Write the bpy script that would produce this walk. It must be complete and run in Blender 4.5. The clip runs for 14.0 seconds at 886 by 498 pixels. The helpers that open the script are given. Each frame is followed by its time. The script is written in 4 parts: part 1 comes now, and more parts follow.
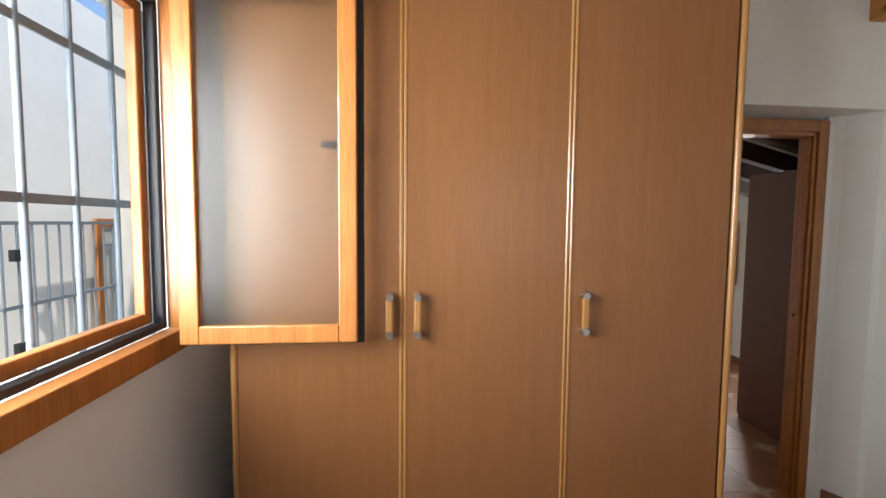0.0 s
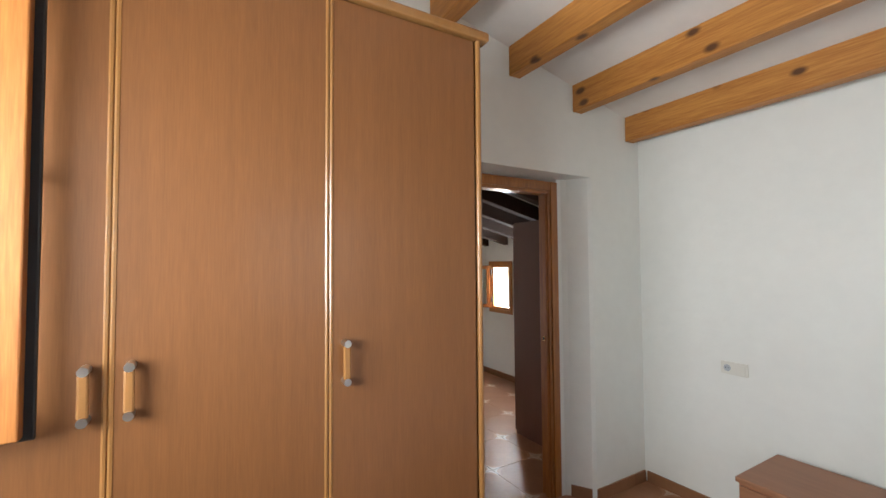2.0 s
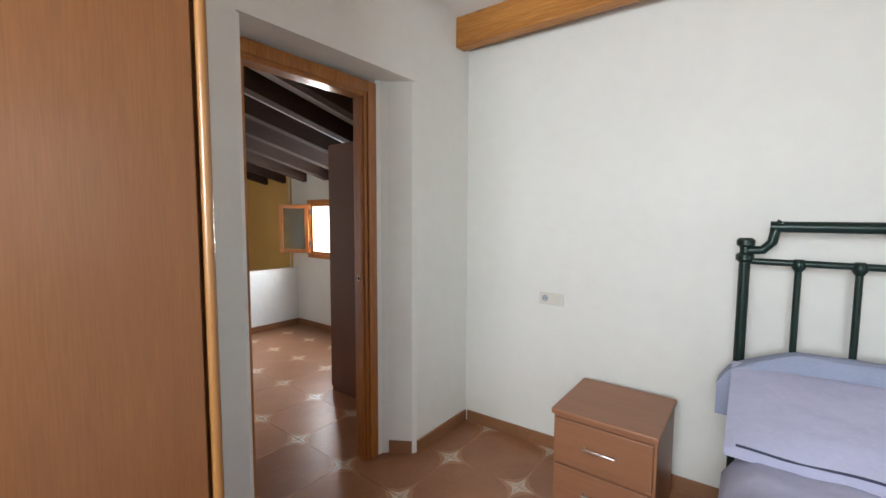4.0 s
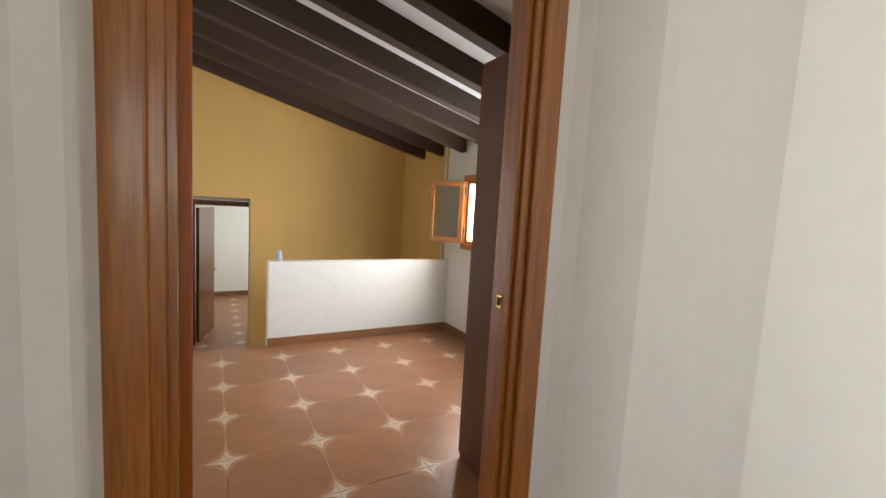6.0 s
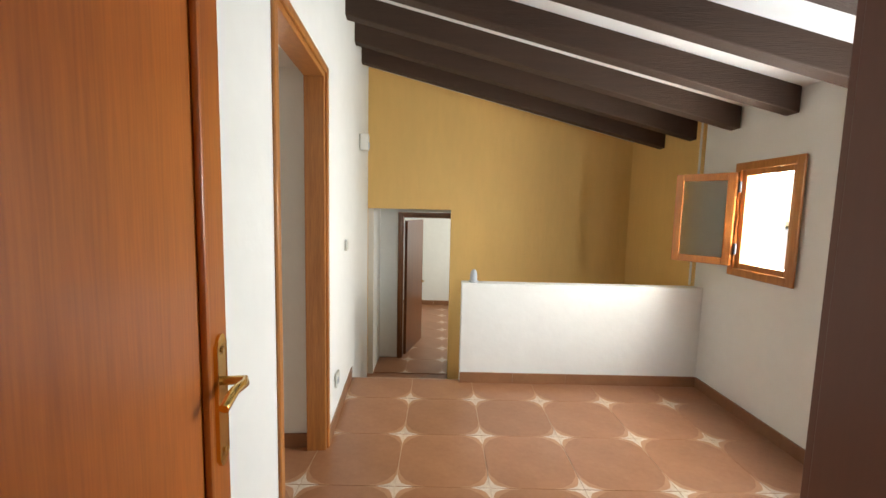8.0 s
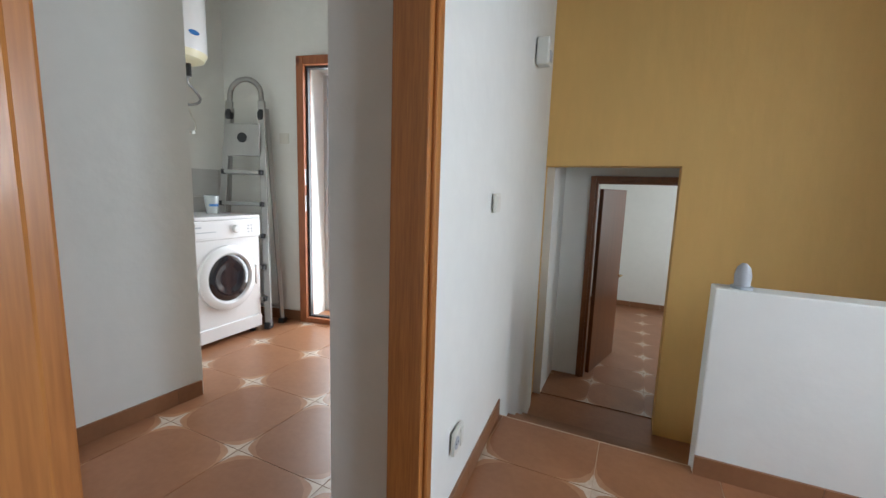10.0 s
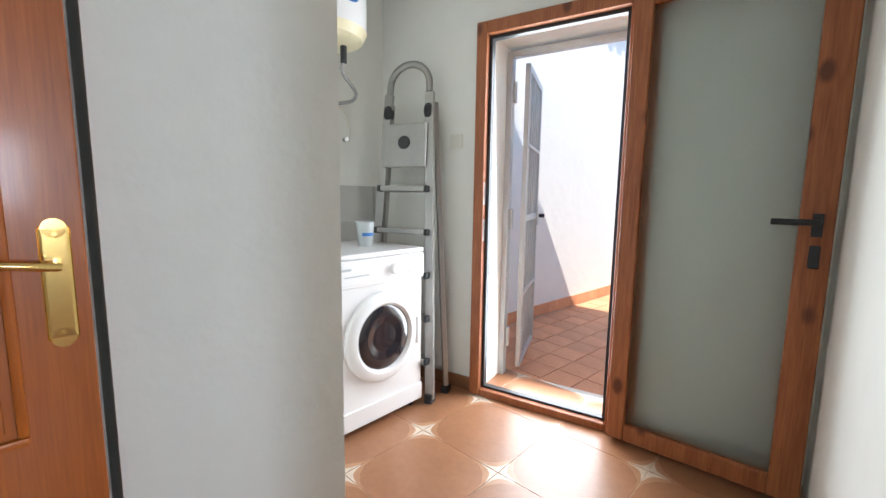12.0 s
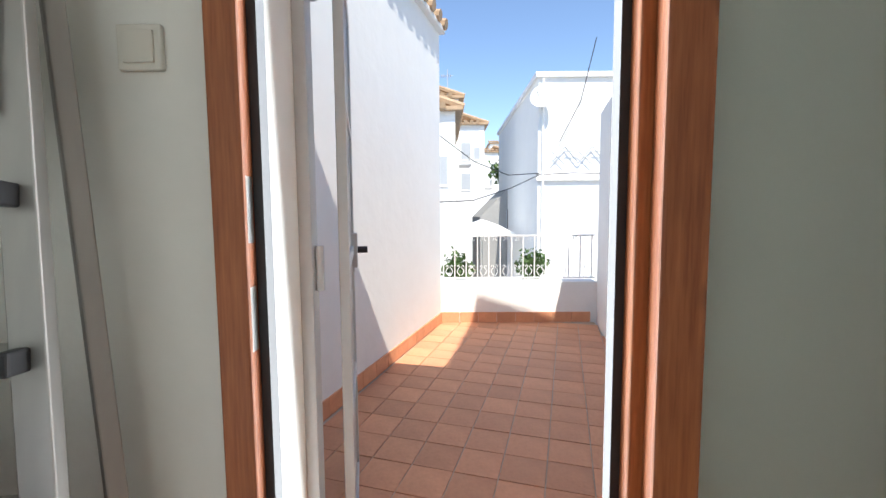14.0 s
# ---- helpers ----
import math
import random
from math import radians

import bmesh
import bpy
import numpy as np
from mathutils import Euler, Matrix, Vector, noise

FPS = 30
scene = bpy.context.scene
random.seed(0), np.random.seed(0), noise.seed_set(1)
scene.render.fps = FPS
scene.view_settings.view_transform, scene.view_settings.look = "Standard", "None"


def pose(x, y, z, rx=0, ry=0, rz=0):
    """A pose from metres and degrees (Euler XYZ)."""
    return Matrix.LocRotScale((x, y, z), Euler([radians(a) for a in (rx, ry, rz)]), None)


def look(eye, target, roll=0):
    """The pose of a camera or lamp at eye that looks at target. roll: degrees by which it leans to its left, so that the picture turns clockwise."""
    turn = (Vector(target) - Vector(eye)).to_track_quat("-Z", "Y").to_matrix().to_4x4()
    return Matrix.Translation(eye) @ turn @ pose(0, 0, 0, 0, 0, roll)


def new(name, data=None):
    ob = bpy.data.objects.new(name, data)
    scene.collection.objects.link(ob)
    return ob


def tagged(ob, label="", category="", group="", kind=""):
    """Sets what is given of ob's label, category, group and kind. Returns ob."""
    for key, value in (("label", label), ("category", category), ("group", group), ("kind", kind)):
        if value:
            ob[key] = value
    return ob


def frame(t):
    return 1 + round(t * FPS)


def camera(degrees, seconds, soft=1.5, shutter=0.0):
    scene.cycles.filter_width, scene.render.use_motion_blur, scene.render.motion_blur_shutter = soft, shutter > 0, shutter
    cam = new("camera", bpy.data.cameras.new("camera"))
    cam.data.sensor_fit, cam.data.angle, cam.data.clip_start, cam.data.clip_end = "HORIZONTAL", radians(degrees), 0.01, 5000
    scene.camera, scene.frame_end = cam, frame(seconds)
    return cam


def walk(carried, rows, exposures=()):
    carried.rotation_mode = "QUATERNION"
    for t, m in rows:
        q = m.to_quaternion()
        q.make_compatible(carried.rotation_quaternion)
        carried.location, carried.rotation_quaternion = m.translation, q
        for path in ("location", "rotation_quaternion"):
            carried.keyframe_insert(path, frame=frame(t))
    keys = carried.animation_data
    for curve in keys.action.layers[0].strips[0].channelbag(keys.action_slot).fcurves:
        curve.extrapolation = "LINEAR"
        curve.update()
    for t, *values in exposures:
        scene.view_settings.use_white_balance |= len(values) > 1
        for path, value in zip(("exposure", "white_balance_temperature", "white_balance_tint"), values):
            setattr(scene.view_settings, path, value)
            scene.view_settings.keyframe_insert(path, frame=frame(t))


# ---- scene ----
EXPOSURES = [(0.0, 0.35, 6900, 10), (1.5, 0.4, 6900, 10), (3.2, 0.7, 6500, 10), (5.3, 0.75, 7200, 10), (6.3, 1.1, 7400, 10), (7.2, 1.35, 7600, 10), (9.3, 0.55, 7600, 10), (9.6, 0.5, 7300, 10), (10.0, 0.4, 6500, 10), (10.5, 0.75, 6500, 10), (11.0, 0.95, 6500, 10), (11.5, 1.0, 6500, 10), (12.0, 0.85, 6500, 10), (12.5, 0.75, 6500, 10), (13.5, 0.9, 6500, 10), (14.0, 0.45, 6700, 10)]
SUN_FROM = (0.2, -0.62, 1.0)
cam = camera(94.1, 14.0)
PATH = [
    (0.0, pose(0.011, -0.795, 1.600, 86.37, -0.51, -5.52)),
    (0.5, pose(0.038, -0.797, 1.617, 87.70, -0.20, -5.71)),
    (1.0, pose(0.063, -0.790, 1.628, 89.11, 0.05, -12.17)),
    (1.5, pose(0.122, -0.779, 1.631, 90.47, 0.23, -20.99)),
    (2.0, pose(0.199, -0.794, 1.616, 92.01, 0.40, -30.23)),
    (2.5, pose(0.273, -0.789, 1.574, 91.97, -0.12, -36.30)),
    (3.0, pose(0.363, -0.757, 1.527, 89.41, -0.54, -46.55)),
    (3.2, pose(0.404, -0.739, 1.516, 88.75, -0.53, -49.49)),
    (5.3, pose(1.398, 0.297, 1.282, 81.61, -1.71, -53.02)),
    (5.5, pose(1.497, 0.371, 1.270, 83.19, -2.52, -45.96)),
    (6.0, pose(1.673, 0.583, 1.298, 84.44, -3.29, -28.82)),
    (6.5, pose(1.797, 0.797, 1.328, 84.40, -3.31, -16.42)),
    (7.0, pose(1.893, 0.961, 1.324, 84.72, -2.49, -5.72)),
    (7.2, pose(1.915, 1.037, 1.330, 84.56, -1.93, -2.46)),
    (9.3, pose(1.886, 2.114, 1.124, 83.19, -0.74, 2.00)),
    (9.5, pose(1.870, 2.249, 1.092, 82.57, -0.86, 5.60)),
    (10.0, pose(1.793, 2.584, 1.091, 81.77, -1.83, 25.37)),
    (10.5, pose(1.591, 2.805, 1.085, 81.91, -2.41, 44.64)),
    (11.0, pose(1.363, 2.943, 1.083, 81.23, -2.31, 55.10)),
    (11.5, pose(1.139, 3.065, 1.101, 81.81, -1.92, 54.20)),
    (12.0, pose(0.847, 3.233, 1.130, 82.77, -0.78, 43.24)),
    (12.5, pose(0.583, 3.485, 1.133, 83.92, 0.77, 34.30)),
    (13.0, pose(0.350, 3.738, 1.132, 85.05, 0.69, 26.77)),
    (13.5, pose(0.134, 4.018, 1.125, 85.52, 1.31, 19.97)),
    (14.0, pose(-0.039, 4.376, 1.136, 85.47, 0.40, 12.10)),
]
walk(cam, PATH, EXPOSURES)

BED = pose(-0.05, -0.12, 0)  # origin of the bedroom

# ---- light ----
world = bpy.data.worlds.new("world")
scene.world = world
world.use_nodes = True
sky = world.node_tree.nodes.new("ShaderNodeTexSky")
sky.sky_type, sky.sun_disc = "NISHITA", False
sky.sun_elevation, sky.sun_rotation = radians(57), radians(162)
sky.ozone_density, sky.dust_density = 4.0, 0.2
bg = world.node_tree.nodes["Background"]
bg.inputs["Strength"].default_value = 0.19
world.node_tree.links.new(sky.outputs[0], bg.inputs[0])
sun = new("sun", bpy.data.lights.new("sun", "SUN"))
sun.data.energy, sun.data.angle, sun.data.color = 5.0, radians(0.5), (1.0, 0.95, 0.87)
sun.matrix_basis = look(SUN_FROM, (0, 0, 0))


def window_light(name, eye, target, w, h, watts, color=(0.86, 0.93, 1.0)):
    data = bpy.data.lights.new(name, "AREA")
    data.shape, data.size, data.size_y, data.energy, data.color = "RECTANGLE", w, h, watts, color
    ob = new(name, data)
    ob.matrix_basis = look(eye, target)
    return ob


window_light("sky_bedroom_window", (-0.97, -0.45, 1.75), (1.35, -0.32, 1.45), 1.15, 0.95, 88)
# added weak fill from the unseen south side, no window known there
window_light("bedroom_south_fill", (1.15, -2.74, 1.65), (1.35, -0.12, 1.2), 1.2, 1.0, 4)
window_light("sky_landing_window", (4.05, 3.86, 1.27), (2.0, 3.6, 0.9), 0.42, 0.6, 23)
window_light("sky_landing_window_east", (4.05, 2.90, 1.30), (2.2, 4.4, 0.9), 0.5, 0.62, 30, (0.70, 0.82, 1.0))
window_light("sky_terrace_door", (-0.21, 5.36, 1.0), (0.25, 3.2, 0.8), 0.62, 1.85, 28)
# lamp added inside the windowless far room to brighten it beyond the passage
window_light("far_room_fill", (3.2, 7.9, 1.0), (1.6, 7.9, 0.6), 0.9, 1.1, 15)


# ---- materials ----
def mat(name, color, rough=0.6, metal=0.0, var=0.0, scale=6.0, stretch=(1, 1, 1), bump=0.0, bscale=60.0, dark=None, coat=0.0, grain=0.0, trans=0.0, per_piece=0.0):
    """A painted, plastered or wooden surface: two scales of noise in the colour, fine relief in the bump."""
    m = bpy.data.materials.new(name)
    m.use_nodes = True
    nt = m.node_tree
    b = nt.nodes["Principled BSDF"]
    b.inputs["Roughness"].default_value = rough
    b.inputs["Metallic"].default_value = metal
    b.inputs["Coat Weight"].default_value = coat
    b.inputs["Coat Roughness"].default_value = 0.12
    b.inputs["Transmission Weight"].default_value = trans
    dark = dark or tuple(c * 0.72 for c in color)
    tc = nt.nodes.new("ShaderNodeTexCoord")
    mp = nt.nodes.new("ShaderNodeMapping")
    mp.inputs["Scale"].default_value = stretch
    nt.links.new(tc.outputs["Object"], mp.inputs[0])
    n1 = nt.nodes.new("ShaderNodeTexNoise")
    n1.inputs["Scale"].default_value, n1.inputs["Detail"].default_value = scale, 5
    n2 = nt.nodes.new("ShaderNodeTexNoise")
    n2.inputs["Scale"].default_value, n2.inputs["Detail"].default_value = scale * 7, 4
    for n in (n1, n2):
        nt.links.new(mp.outputs[0], n.inputs["Vector"])
    mx = nt.nodes.new("ShaderNodeMix")
    mx.inputs[0].default_value = 0.35 + grain * 0.4
    nt.links.new(n1.outputs[0], mx.inputs[2])
    nt.links.new(n2.outputs[0], mx.inputs[3])
    rp = nt.nodes.new("ShaderNodeValToRGB")
    rp.color_ramp.elements[0].position, rp.color_ramp.elements[1].position = 0.35, 0.65
    k = var
    rp.color_ramp.elements[0].color = (*[c * (1 - k) + d * k for c, d in zip(color, dark)], 1)
    rp.color_ramp.elements[1].color = (*[min(1, c * (1 + 0.15 * k)) for c in color], 1)
    nt.links.new(mx.outputs[0], rp.inputs[0])
    out = rp.outputs[0]
    if per_piece:
        oi = nt.nodes.new("ShaderNodeObjectInfo")
        mr = nt.nodes.new("ShaderNodeMapRange")
        mr.inputs[3].default_value, mr.inputs[4].default_value = 1 - per_piece, 1 + per_piece
        nt.links.new(oi.outputs["Random"], mr.inputs[0])
        hs = nt.nodes.new("ShaderNodeHueSaturation")
        nt.links.new(mr.outputs[0], hs.inputs["Value"])
        nt.links.new(out, hs.inputs["Color"])
        out = hs.outputs[0]
    nt.links.new(out, b.inputs["Base Color"])
    if bump:
        n3 = nt.nodes.new("ShaderNodeTexNoise")
        n3.inputs["Scale"].default_value, n3.inputs["Detail"].default_value = bscale, 3
        nt.links.new(mp.outputs[0], n3.inputs["Vector"])
        bp = nt.nodes.new("ShaderNodeBump")
        bp.inputs["Strength"].default_value, bp.inputs["Distance"].default_value = bump, 0.01
        nt.links.new(n3.outputs[0], bp.inputs["Height"])
        nt.links.new(bp.outputs[0], b.inputs["Normal"])
    return m


def knotty(name, color, dark, knot, axis):
    """Pine with grain along one axis and dark knots."""
    s = [9.0, 9.0, 9.0]
    s["xyz".index(axis)] = 0.5
    m = mat(name, color, 0.5, var=1.0, scale=2.4, stretch=tuple(s), dark=dark, bump=0.15, bscale=9, grain=0.5)
    nt = m.node_tree
    b = nt.nodes["Principled BSDF"]
    src = b.inputs["Base Color"].links[0].from_socket
    tc = nt.nodes["Texture Coordinate"]
    mp = nt.nodes.new("ShaderNodeMapping")
    q = [7.0, 7.0, 7.0]
    q["xyz".index(axis)] = 4.0
    mp.inputs["Scale"].default_value = q
    nt.links.new(tc.outputs["Object"], mp.inputs[0])
    v = nt.nodes.new("ShaderNodeTexVoronoi")
    v.inputs["Scale"].default_value = 1.0
    nt.links.new(mp.outputs[0], v.inputs["Vector"])
    r = nt.nodes.new("ShaderNodeValToRGB")
    r.color_ramp.elements[0].position, r.color_ramp.elements[1].position = 0.1, 0.2
    r.color_ramp.elements[0].color, r.color_ramp.elements[1].color = (0, 0, 0, 1), (1, 1, 1, 1)
    nt.links.new(v.outputs["Distance"], r.inputs[0])
    mx = nt.nodes.new("ShaderNodeMix")
    mx.data_type = "RGBA"
    nt.links.new(r.outputs[0], mx.inputs[0])
    mx.inputs[6].default_value = (*knot, 1)
    nt.links.new(src, mx.inputs[7])
    nt.links.new(mx.outputs[2], b.inputs["Base Color"])
    return m


WHITE = mat("white_plaster", (0.79, 0.80, 0.755), 0.75, var=0.14, scale=1.6, bump=0.25, bscale=14)
CEIL = mat("ceiling_plaster", (0.78, 0.76, 0.72), 0.8, var=0.18, scale=2.0, bump=0.3, bscale=12)
YELLOW = mat("yellow_plaster", (0.74, 0.47, 0.16), 0.7, var=0.22, scale=1.2, stretch=(2.2, 2.2, 0.5), bump=0.25, bscale=14)
OUTER = mat("limewashed_wall", (0.84, 0.84, 0.82), 0.85, var=0.12, scale=1.0, bump=0.4, bscale=10)
BEECH = mat("beech_veneer", (0.20, 0.080, 0.026), 0.40, var=0.5, scale=3.0, stretch=(14, 14, 0.55), dark=(0.14, 0.052, 0.016), coat=0.08, grain=0.6)
BEECH_EDGE = mat("beech_edge", (0.30, 0.138, 0.042), 0.34, var=0.4, scale=3, stretch=(14, 14, 0.6), coat=0.3)
NIGHT = mat("beech_veneer_flat", (0.33, 0.15, 0.078), 0.42, var=0.4, scale=3, stretch=(14, 0.6, 14))
PINE_Y = knotty("pine_beam", (0.50, 0.225, 0.05), (0.36, 0.13, 0.025), (0.10, 0.035, 0.01), "y")
DARK_BEAM = mat("dark_stained_beam", (0.045, 0.020, 0.009), 0.8, var=0.6, scale=3, stretch=(0.6, 9, 9), bump=0.3, bscale=20)
SAPELE = mat("varnished_sapele", (0.42, 0.112, 0.013), 0.38, var=0.55, scale=2.6, stretch=(12, 12, 0.5), dark=(0.24, 0.052, 0.006), coat=0.15, grain=0.5)
FRAME_WOOD = mat("orange_frame_wood", (0.46, 0.185, 0.048), 0.35, var=0.6, scale=2.6, stretch=(12, 12, 0.6), dark=(0.25, 0.075, 0.02), coat=0.2, grain=0.5)
DOOR_FRAME = mat("dark_varnished_frame", (0.40, 0.15, 0.030), 0.34, var=0.7, scale=2.6, stretch=(12, 12, 0.6), dark=(0.19, 0.056, 0.011), coat=0.25, grain=0.5)
DARK_WOOD = mat("dark_frame_wood", (0.20, 0.068, 0.02), 0.33, var=0.6, scale=2.6, stretch=(12, 12, 0.6), dark=(0.10, 0.03, 0.01), coat=0.25, grain=0.5)
ARMOIRE = mat("brown_laminate", (0.135, 0.052, 0.032), 0.42, var=0.25, scale=3, stretch=(8, 8, 0.6))
PVC_WOOD = knotty("wood_effect_frame", (0.36, 0.125, 0.045), (0.23, 0.065, 0.022), (0.12, 0.03, 0.012), "z")
BLACK = mat("black_rubber", (0.018, 0.02, 0.024), 0.5, var=0.3)
STEEL_BLUE = mat("grille_paint", (0.16, 0.20, 0.24), 0.45, var=0.3, scale=10)
IRON = mat("green_black_iron", (0.012, 0.03, 0.025), 0.35, 0.4, var=0.3, scale=12)
CHROME = mat("satin_chrome", (0.62, 0.62, 0.60), 0.28, 1.0)
BRASS = mat("polished_brass", (0.78, 0.53, 0.19), 0.2, 1.0, var=0.25, scale=12)
ALU = mat("aluminium", (0.38, 0.38, 0.365), 0.42, 0.75, var=0.3, scale=8, stretch=(1, 1, 0.2))
ENAMEL = mat("white_enamel", (0.82, 0.82, 0.82), 0.22, var=0.05, scale=2, coat=0.3)
PLASTIC = mat("white_plastic", (0.70, 0.69, 0.62), 0.4, var=0.06)
CREAM = mat("cream_plastic", (0.74, 0.68, 0.46), 0.35, var=0.15, scale=5)
GREY = mat("grey_ceramic", (0.42, 0.45, 0.48), 0.5, var=0.3, scale=20)
BLUE = mat("blue_print", (0.03, 0.16, 0.45), 0.4)
TILE = mat("terracotta_tile", (0.32, 0.148, 0.074), 0.34, var=0.55, scale=5, dark=(0.25, 0.10, 0.045), bump=0.06, bscale=30, per_piece=0.06)
TILE_EDGE = mat("terracotta_tile_edge", (0.42, 0.225, 0.125), 0.3, var=0.5, scale=8, dark=(0.30, 0.13, 0.06), per_piece=0.06)
STAR = mat("cream_tile_star", (0.62, 0.52, 0.42), 0.32, var=0.6, scale=26, dark=(0.45, 0.32, 0.23), per_piece=0.05)
GROUT = mat("pale_grout", (0.60, 0.47, 0.36), 0.85, var=0.4, scale=12)
SKIRT = mat("skirting_tile", (0.27, 0.125, 0.06), 0.35, var=0.45, scale=6, per_piece=0.07)
CLAY = mat("terrace_clay_tile", (0.70, 0.34, 0.19), 0.6, var=0.5, scale=7, dark=(0.56, 0.25, 0.13), per_piece=0.10, bump=0.15)
SPLASH = mat("pale_grey_wall_tile", (0.52, 0.52, 0.50), 0.22, var=0.12, scale=3)
SHEET = mat("lilac_grey_cotton", (0.44, 0.45, 0.60), 0.85, var=0.25, scale=5, bump=0.5, bscale=16)
BLANKET = mat("grey_blue_blanket", (0.30, 0.34, 0.46), 0.9, var=0.25, scale=8, bump=0.4, bscale=40)
ROOF = mat("clay_roof_tile", (0.46, 0.32, 0.20), 0.8, var=0.6, scale=3)
# grey of the gabled street building: its shade put into the colour
SHADED_GABLE = mat("gable_wall_in_shade", (0.34, 0.34, 0.33), 0.8, var=0.2)
LEAF = mat("leaf_green", (0.07, 0.13, 0.03), 0.6, var=0.7, scale=8)
HILL = mat("dry_hill", (0.36, 0.28, 0.16), 0.9, var=0.8, scale=0.12, dark=(0.14, 0.15, 0.07))
GROUND = mat("street_ground", (0.30, 0.28, 0.26), 0.85, var=0.4, scale=0.6)
CLEAR = mat("translucent_cup", (0.8, 0.85, 0.85), 0.25, trans=0.5)


def glass(name, rough, color):
    m = bpy.data.materials.new(name)
    m.use_nodes = True
    b = m.node_tree.nodes["Principled BSDF"]
    b.inputs["Base Color"].default_value = (*color, 1)
    b.inputs["Roughness"].default_value = rough
    b.inputs["Transmission Weight"].default_value = 1.0
    b.inputs["IOR"].default_value = 1.3
    return m


FROST = glass("frosted_glass", 0.36, (0.60, 0.65, 0.65))
DOORGLASS = glass("satin_glass", 0.45, (0.88, 0.93, 0.91))
DARKGLASS = mat("dark_door_glass", (0.02, 0.02, 0.025), 0.06, var=0.2, coat=0.6)


# ---- mesh helpers ----
def box(bm, x0, x1, y0, y1, z0, z1, m=None, bevel=0.0):
    vs = [bm.verts.new((x, y, z)) for x in (x0, x1) for y in (y0, y1) for z in (z0, z1)]
    fs = [bm.faces.new([vs[i] for i in q]) for q in ((0, 1, 3, 2), (4, 6, 7, 5), (0, 4, 5, 1), (2, 3, 7, 6), (0, 2, 6, 4), (1, 5, 7, 3))]
    if m is not None:
        for v in vs:
            v.co = m @ v.co
    if bevel:
        bmesh.ops.bevel(bm, geom=list({e for f in fs for e in f.edges}), offset=bevel, segments=2, profile=0.5, affect="EDGES")
    return vs


def rod(bm, pts, r, n=10, closed=False):
    """A round bar swept along points."""
    pts = [Vector(p) for p in pts]
    rings = []
    for i, p in enumerate(pts):
        a = pts[i - 1] if i or closed else p
        b = pts[(i + 1) % len(pts)] if i + 1 < len(pts) or closed else p
        t = (b - a).normalized()
        side = t.cross(Vector((0.31, 0.2, 0.93))).normalized()
        if side.length < 0.1:
            side = t.cross(Vector((1, 0, 0))).normalized()
        up = side.cross(t)
        rings.append([bm.verts.new(p + (side * math.cos(q) + up * math.sin(q)) * r) for q in (2 * math.pi * k / n for k in range(n))])
    for i in range(len(rings) - (0 if closed else 1)):
        A, B = rings[i], rings[(i + 1) % len(rings)]
        for k in range(n):
            bm.faces.new((A[k], A[(k + 1) % n], B[(k + 1) % n], B[k]))
    if not closed:
        bm.faces.new(rings[0][::-1])
        bm.faces.new(rings[-1])


def turned(bm, profile, m, n=24):
    """A turned shape: (radius, height) pairs round the local z axis."""
    rings = [[bm.verts.new(m @ Vector((r * math.cos(2 * math.pi * k / n), r * math.sin(2 * math.pi * k / n), z))) for k in range(n)] for r, z in profile]
    for A, B in zip(rings, rings[1:]):
        for k in range(n):
            bm.faces.new((A[k], A[(k + 1) % n], B[(k + 1) % n], B[k]))
    bm.faces.new(rings[0][::-1])
    bm.faces.new(rings[-1])


def part(name, bm, material, parent=None, label="", m=None, smooth=False):
    bmesh.ops.recalc_face_normals(bm, faces=bm.faces)
    me = bpy.data.meshes.new(name)
    bm.to_mesh(me)
    bm.free()
    for q in material if isinstance(material, (list, tuple)) else (material,):
        me.materials.append(q)
    if smooth:
        me.polygons.foreach_set("use_smooth", [True] * len(me.polygons))
        me.set_sharp_from_angle(angle=radians(40))
    ob = new(name, me)
    if parent:
        ob.parent = parent
    if m is not None:
        ob.matrix_basis = m
    return tagged(ob, label)


def bx(name, dims, material, parent=None, label="", m=None, bevel=0.0):
    bm = bmesh.new()
    box(bm, *dims, bevel=bevel)
    return part(name, bm, material, parent, label, m)


def bar(name, pts, r, material, parent=None, label="", n=10, closed=False):
    bm = bmesh.new()
    rod(bm, pts, r, n, closed)
    return part(name, bm, material, parent, label, smooth=True)


def empty(name, m, label, category, group="", kind=""):
    ob = new(name)
    ob.matrix_basis = m
    return tagged(ob, label, category, group, kind)


def wall(name, p0, p1, thick, z0, z1, openings=(), material=None, label=""):
    """A wall from p0 to p1, its room face on that line, thick to the left of it, with openings (from, to, bottom, top) along it."""
    p0, p1 = Vector((*p0, 0)), Vector((*p1, 0))
    d = p1 - p0
    m = Matrix.Translation(p0) @ Matrix.Rotation(math.atan2(d.y, d.x), 4, "Z")
    bm = bmesh.new()
    s = 0.0
    for a, b, lo, hi in sorted(openings):
        box(bm, s, a, 0, thick, z0, z1)
        if lo > z0:
            box(bm, a, b, 0, thick, z0, lo)
        if hi < z1:
            box(bm, a, b, 0, thick, hi, z1)
        s = b
    box(bm, s, d.length, 0, thick, z0, z1)
    bmesh.ops.remove_doubles(bm, verts=bm.verts, dist=0.0005)
    return tagged(part(name, bm, material or WHITE, m=m), label or "rough white plastered wall", "wall", kind="structure")


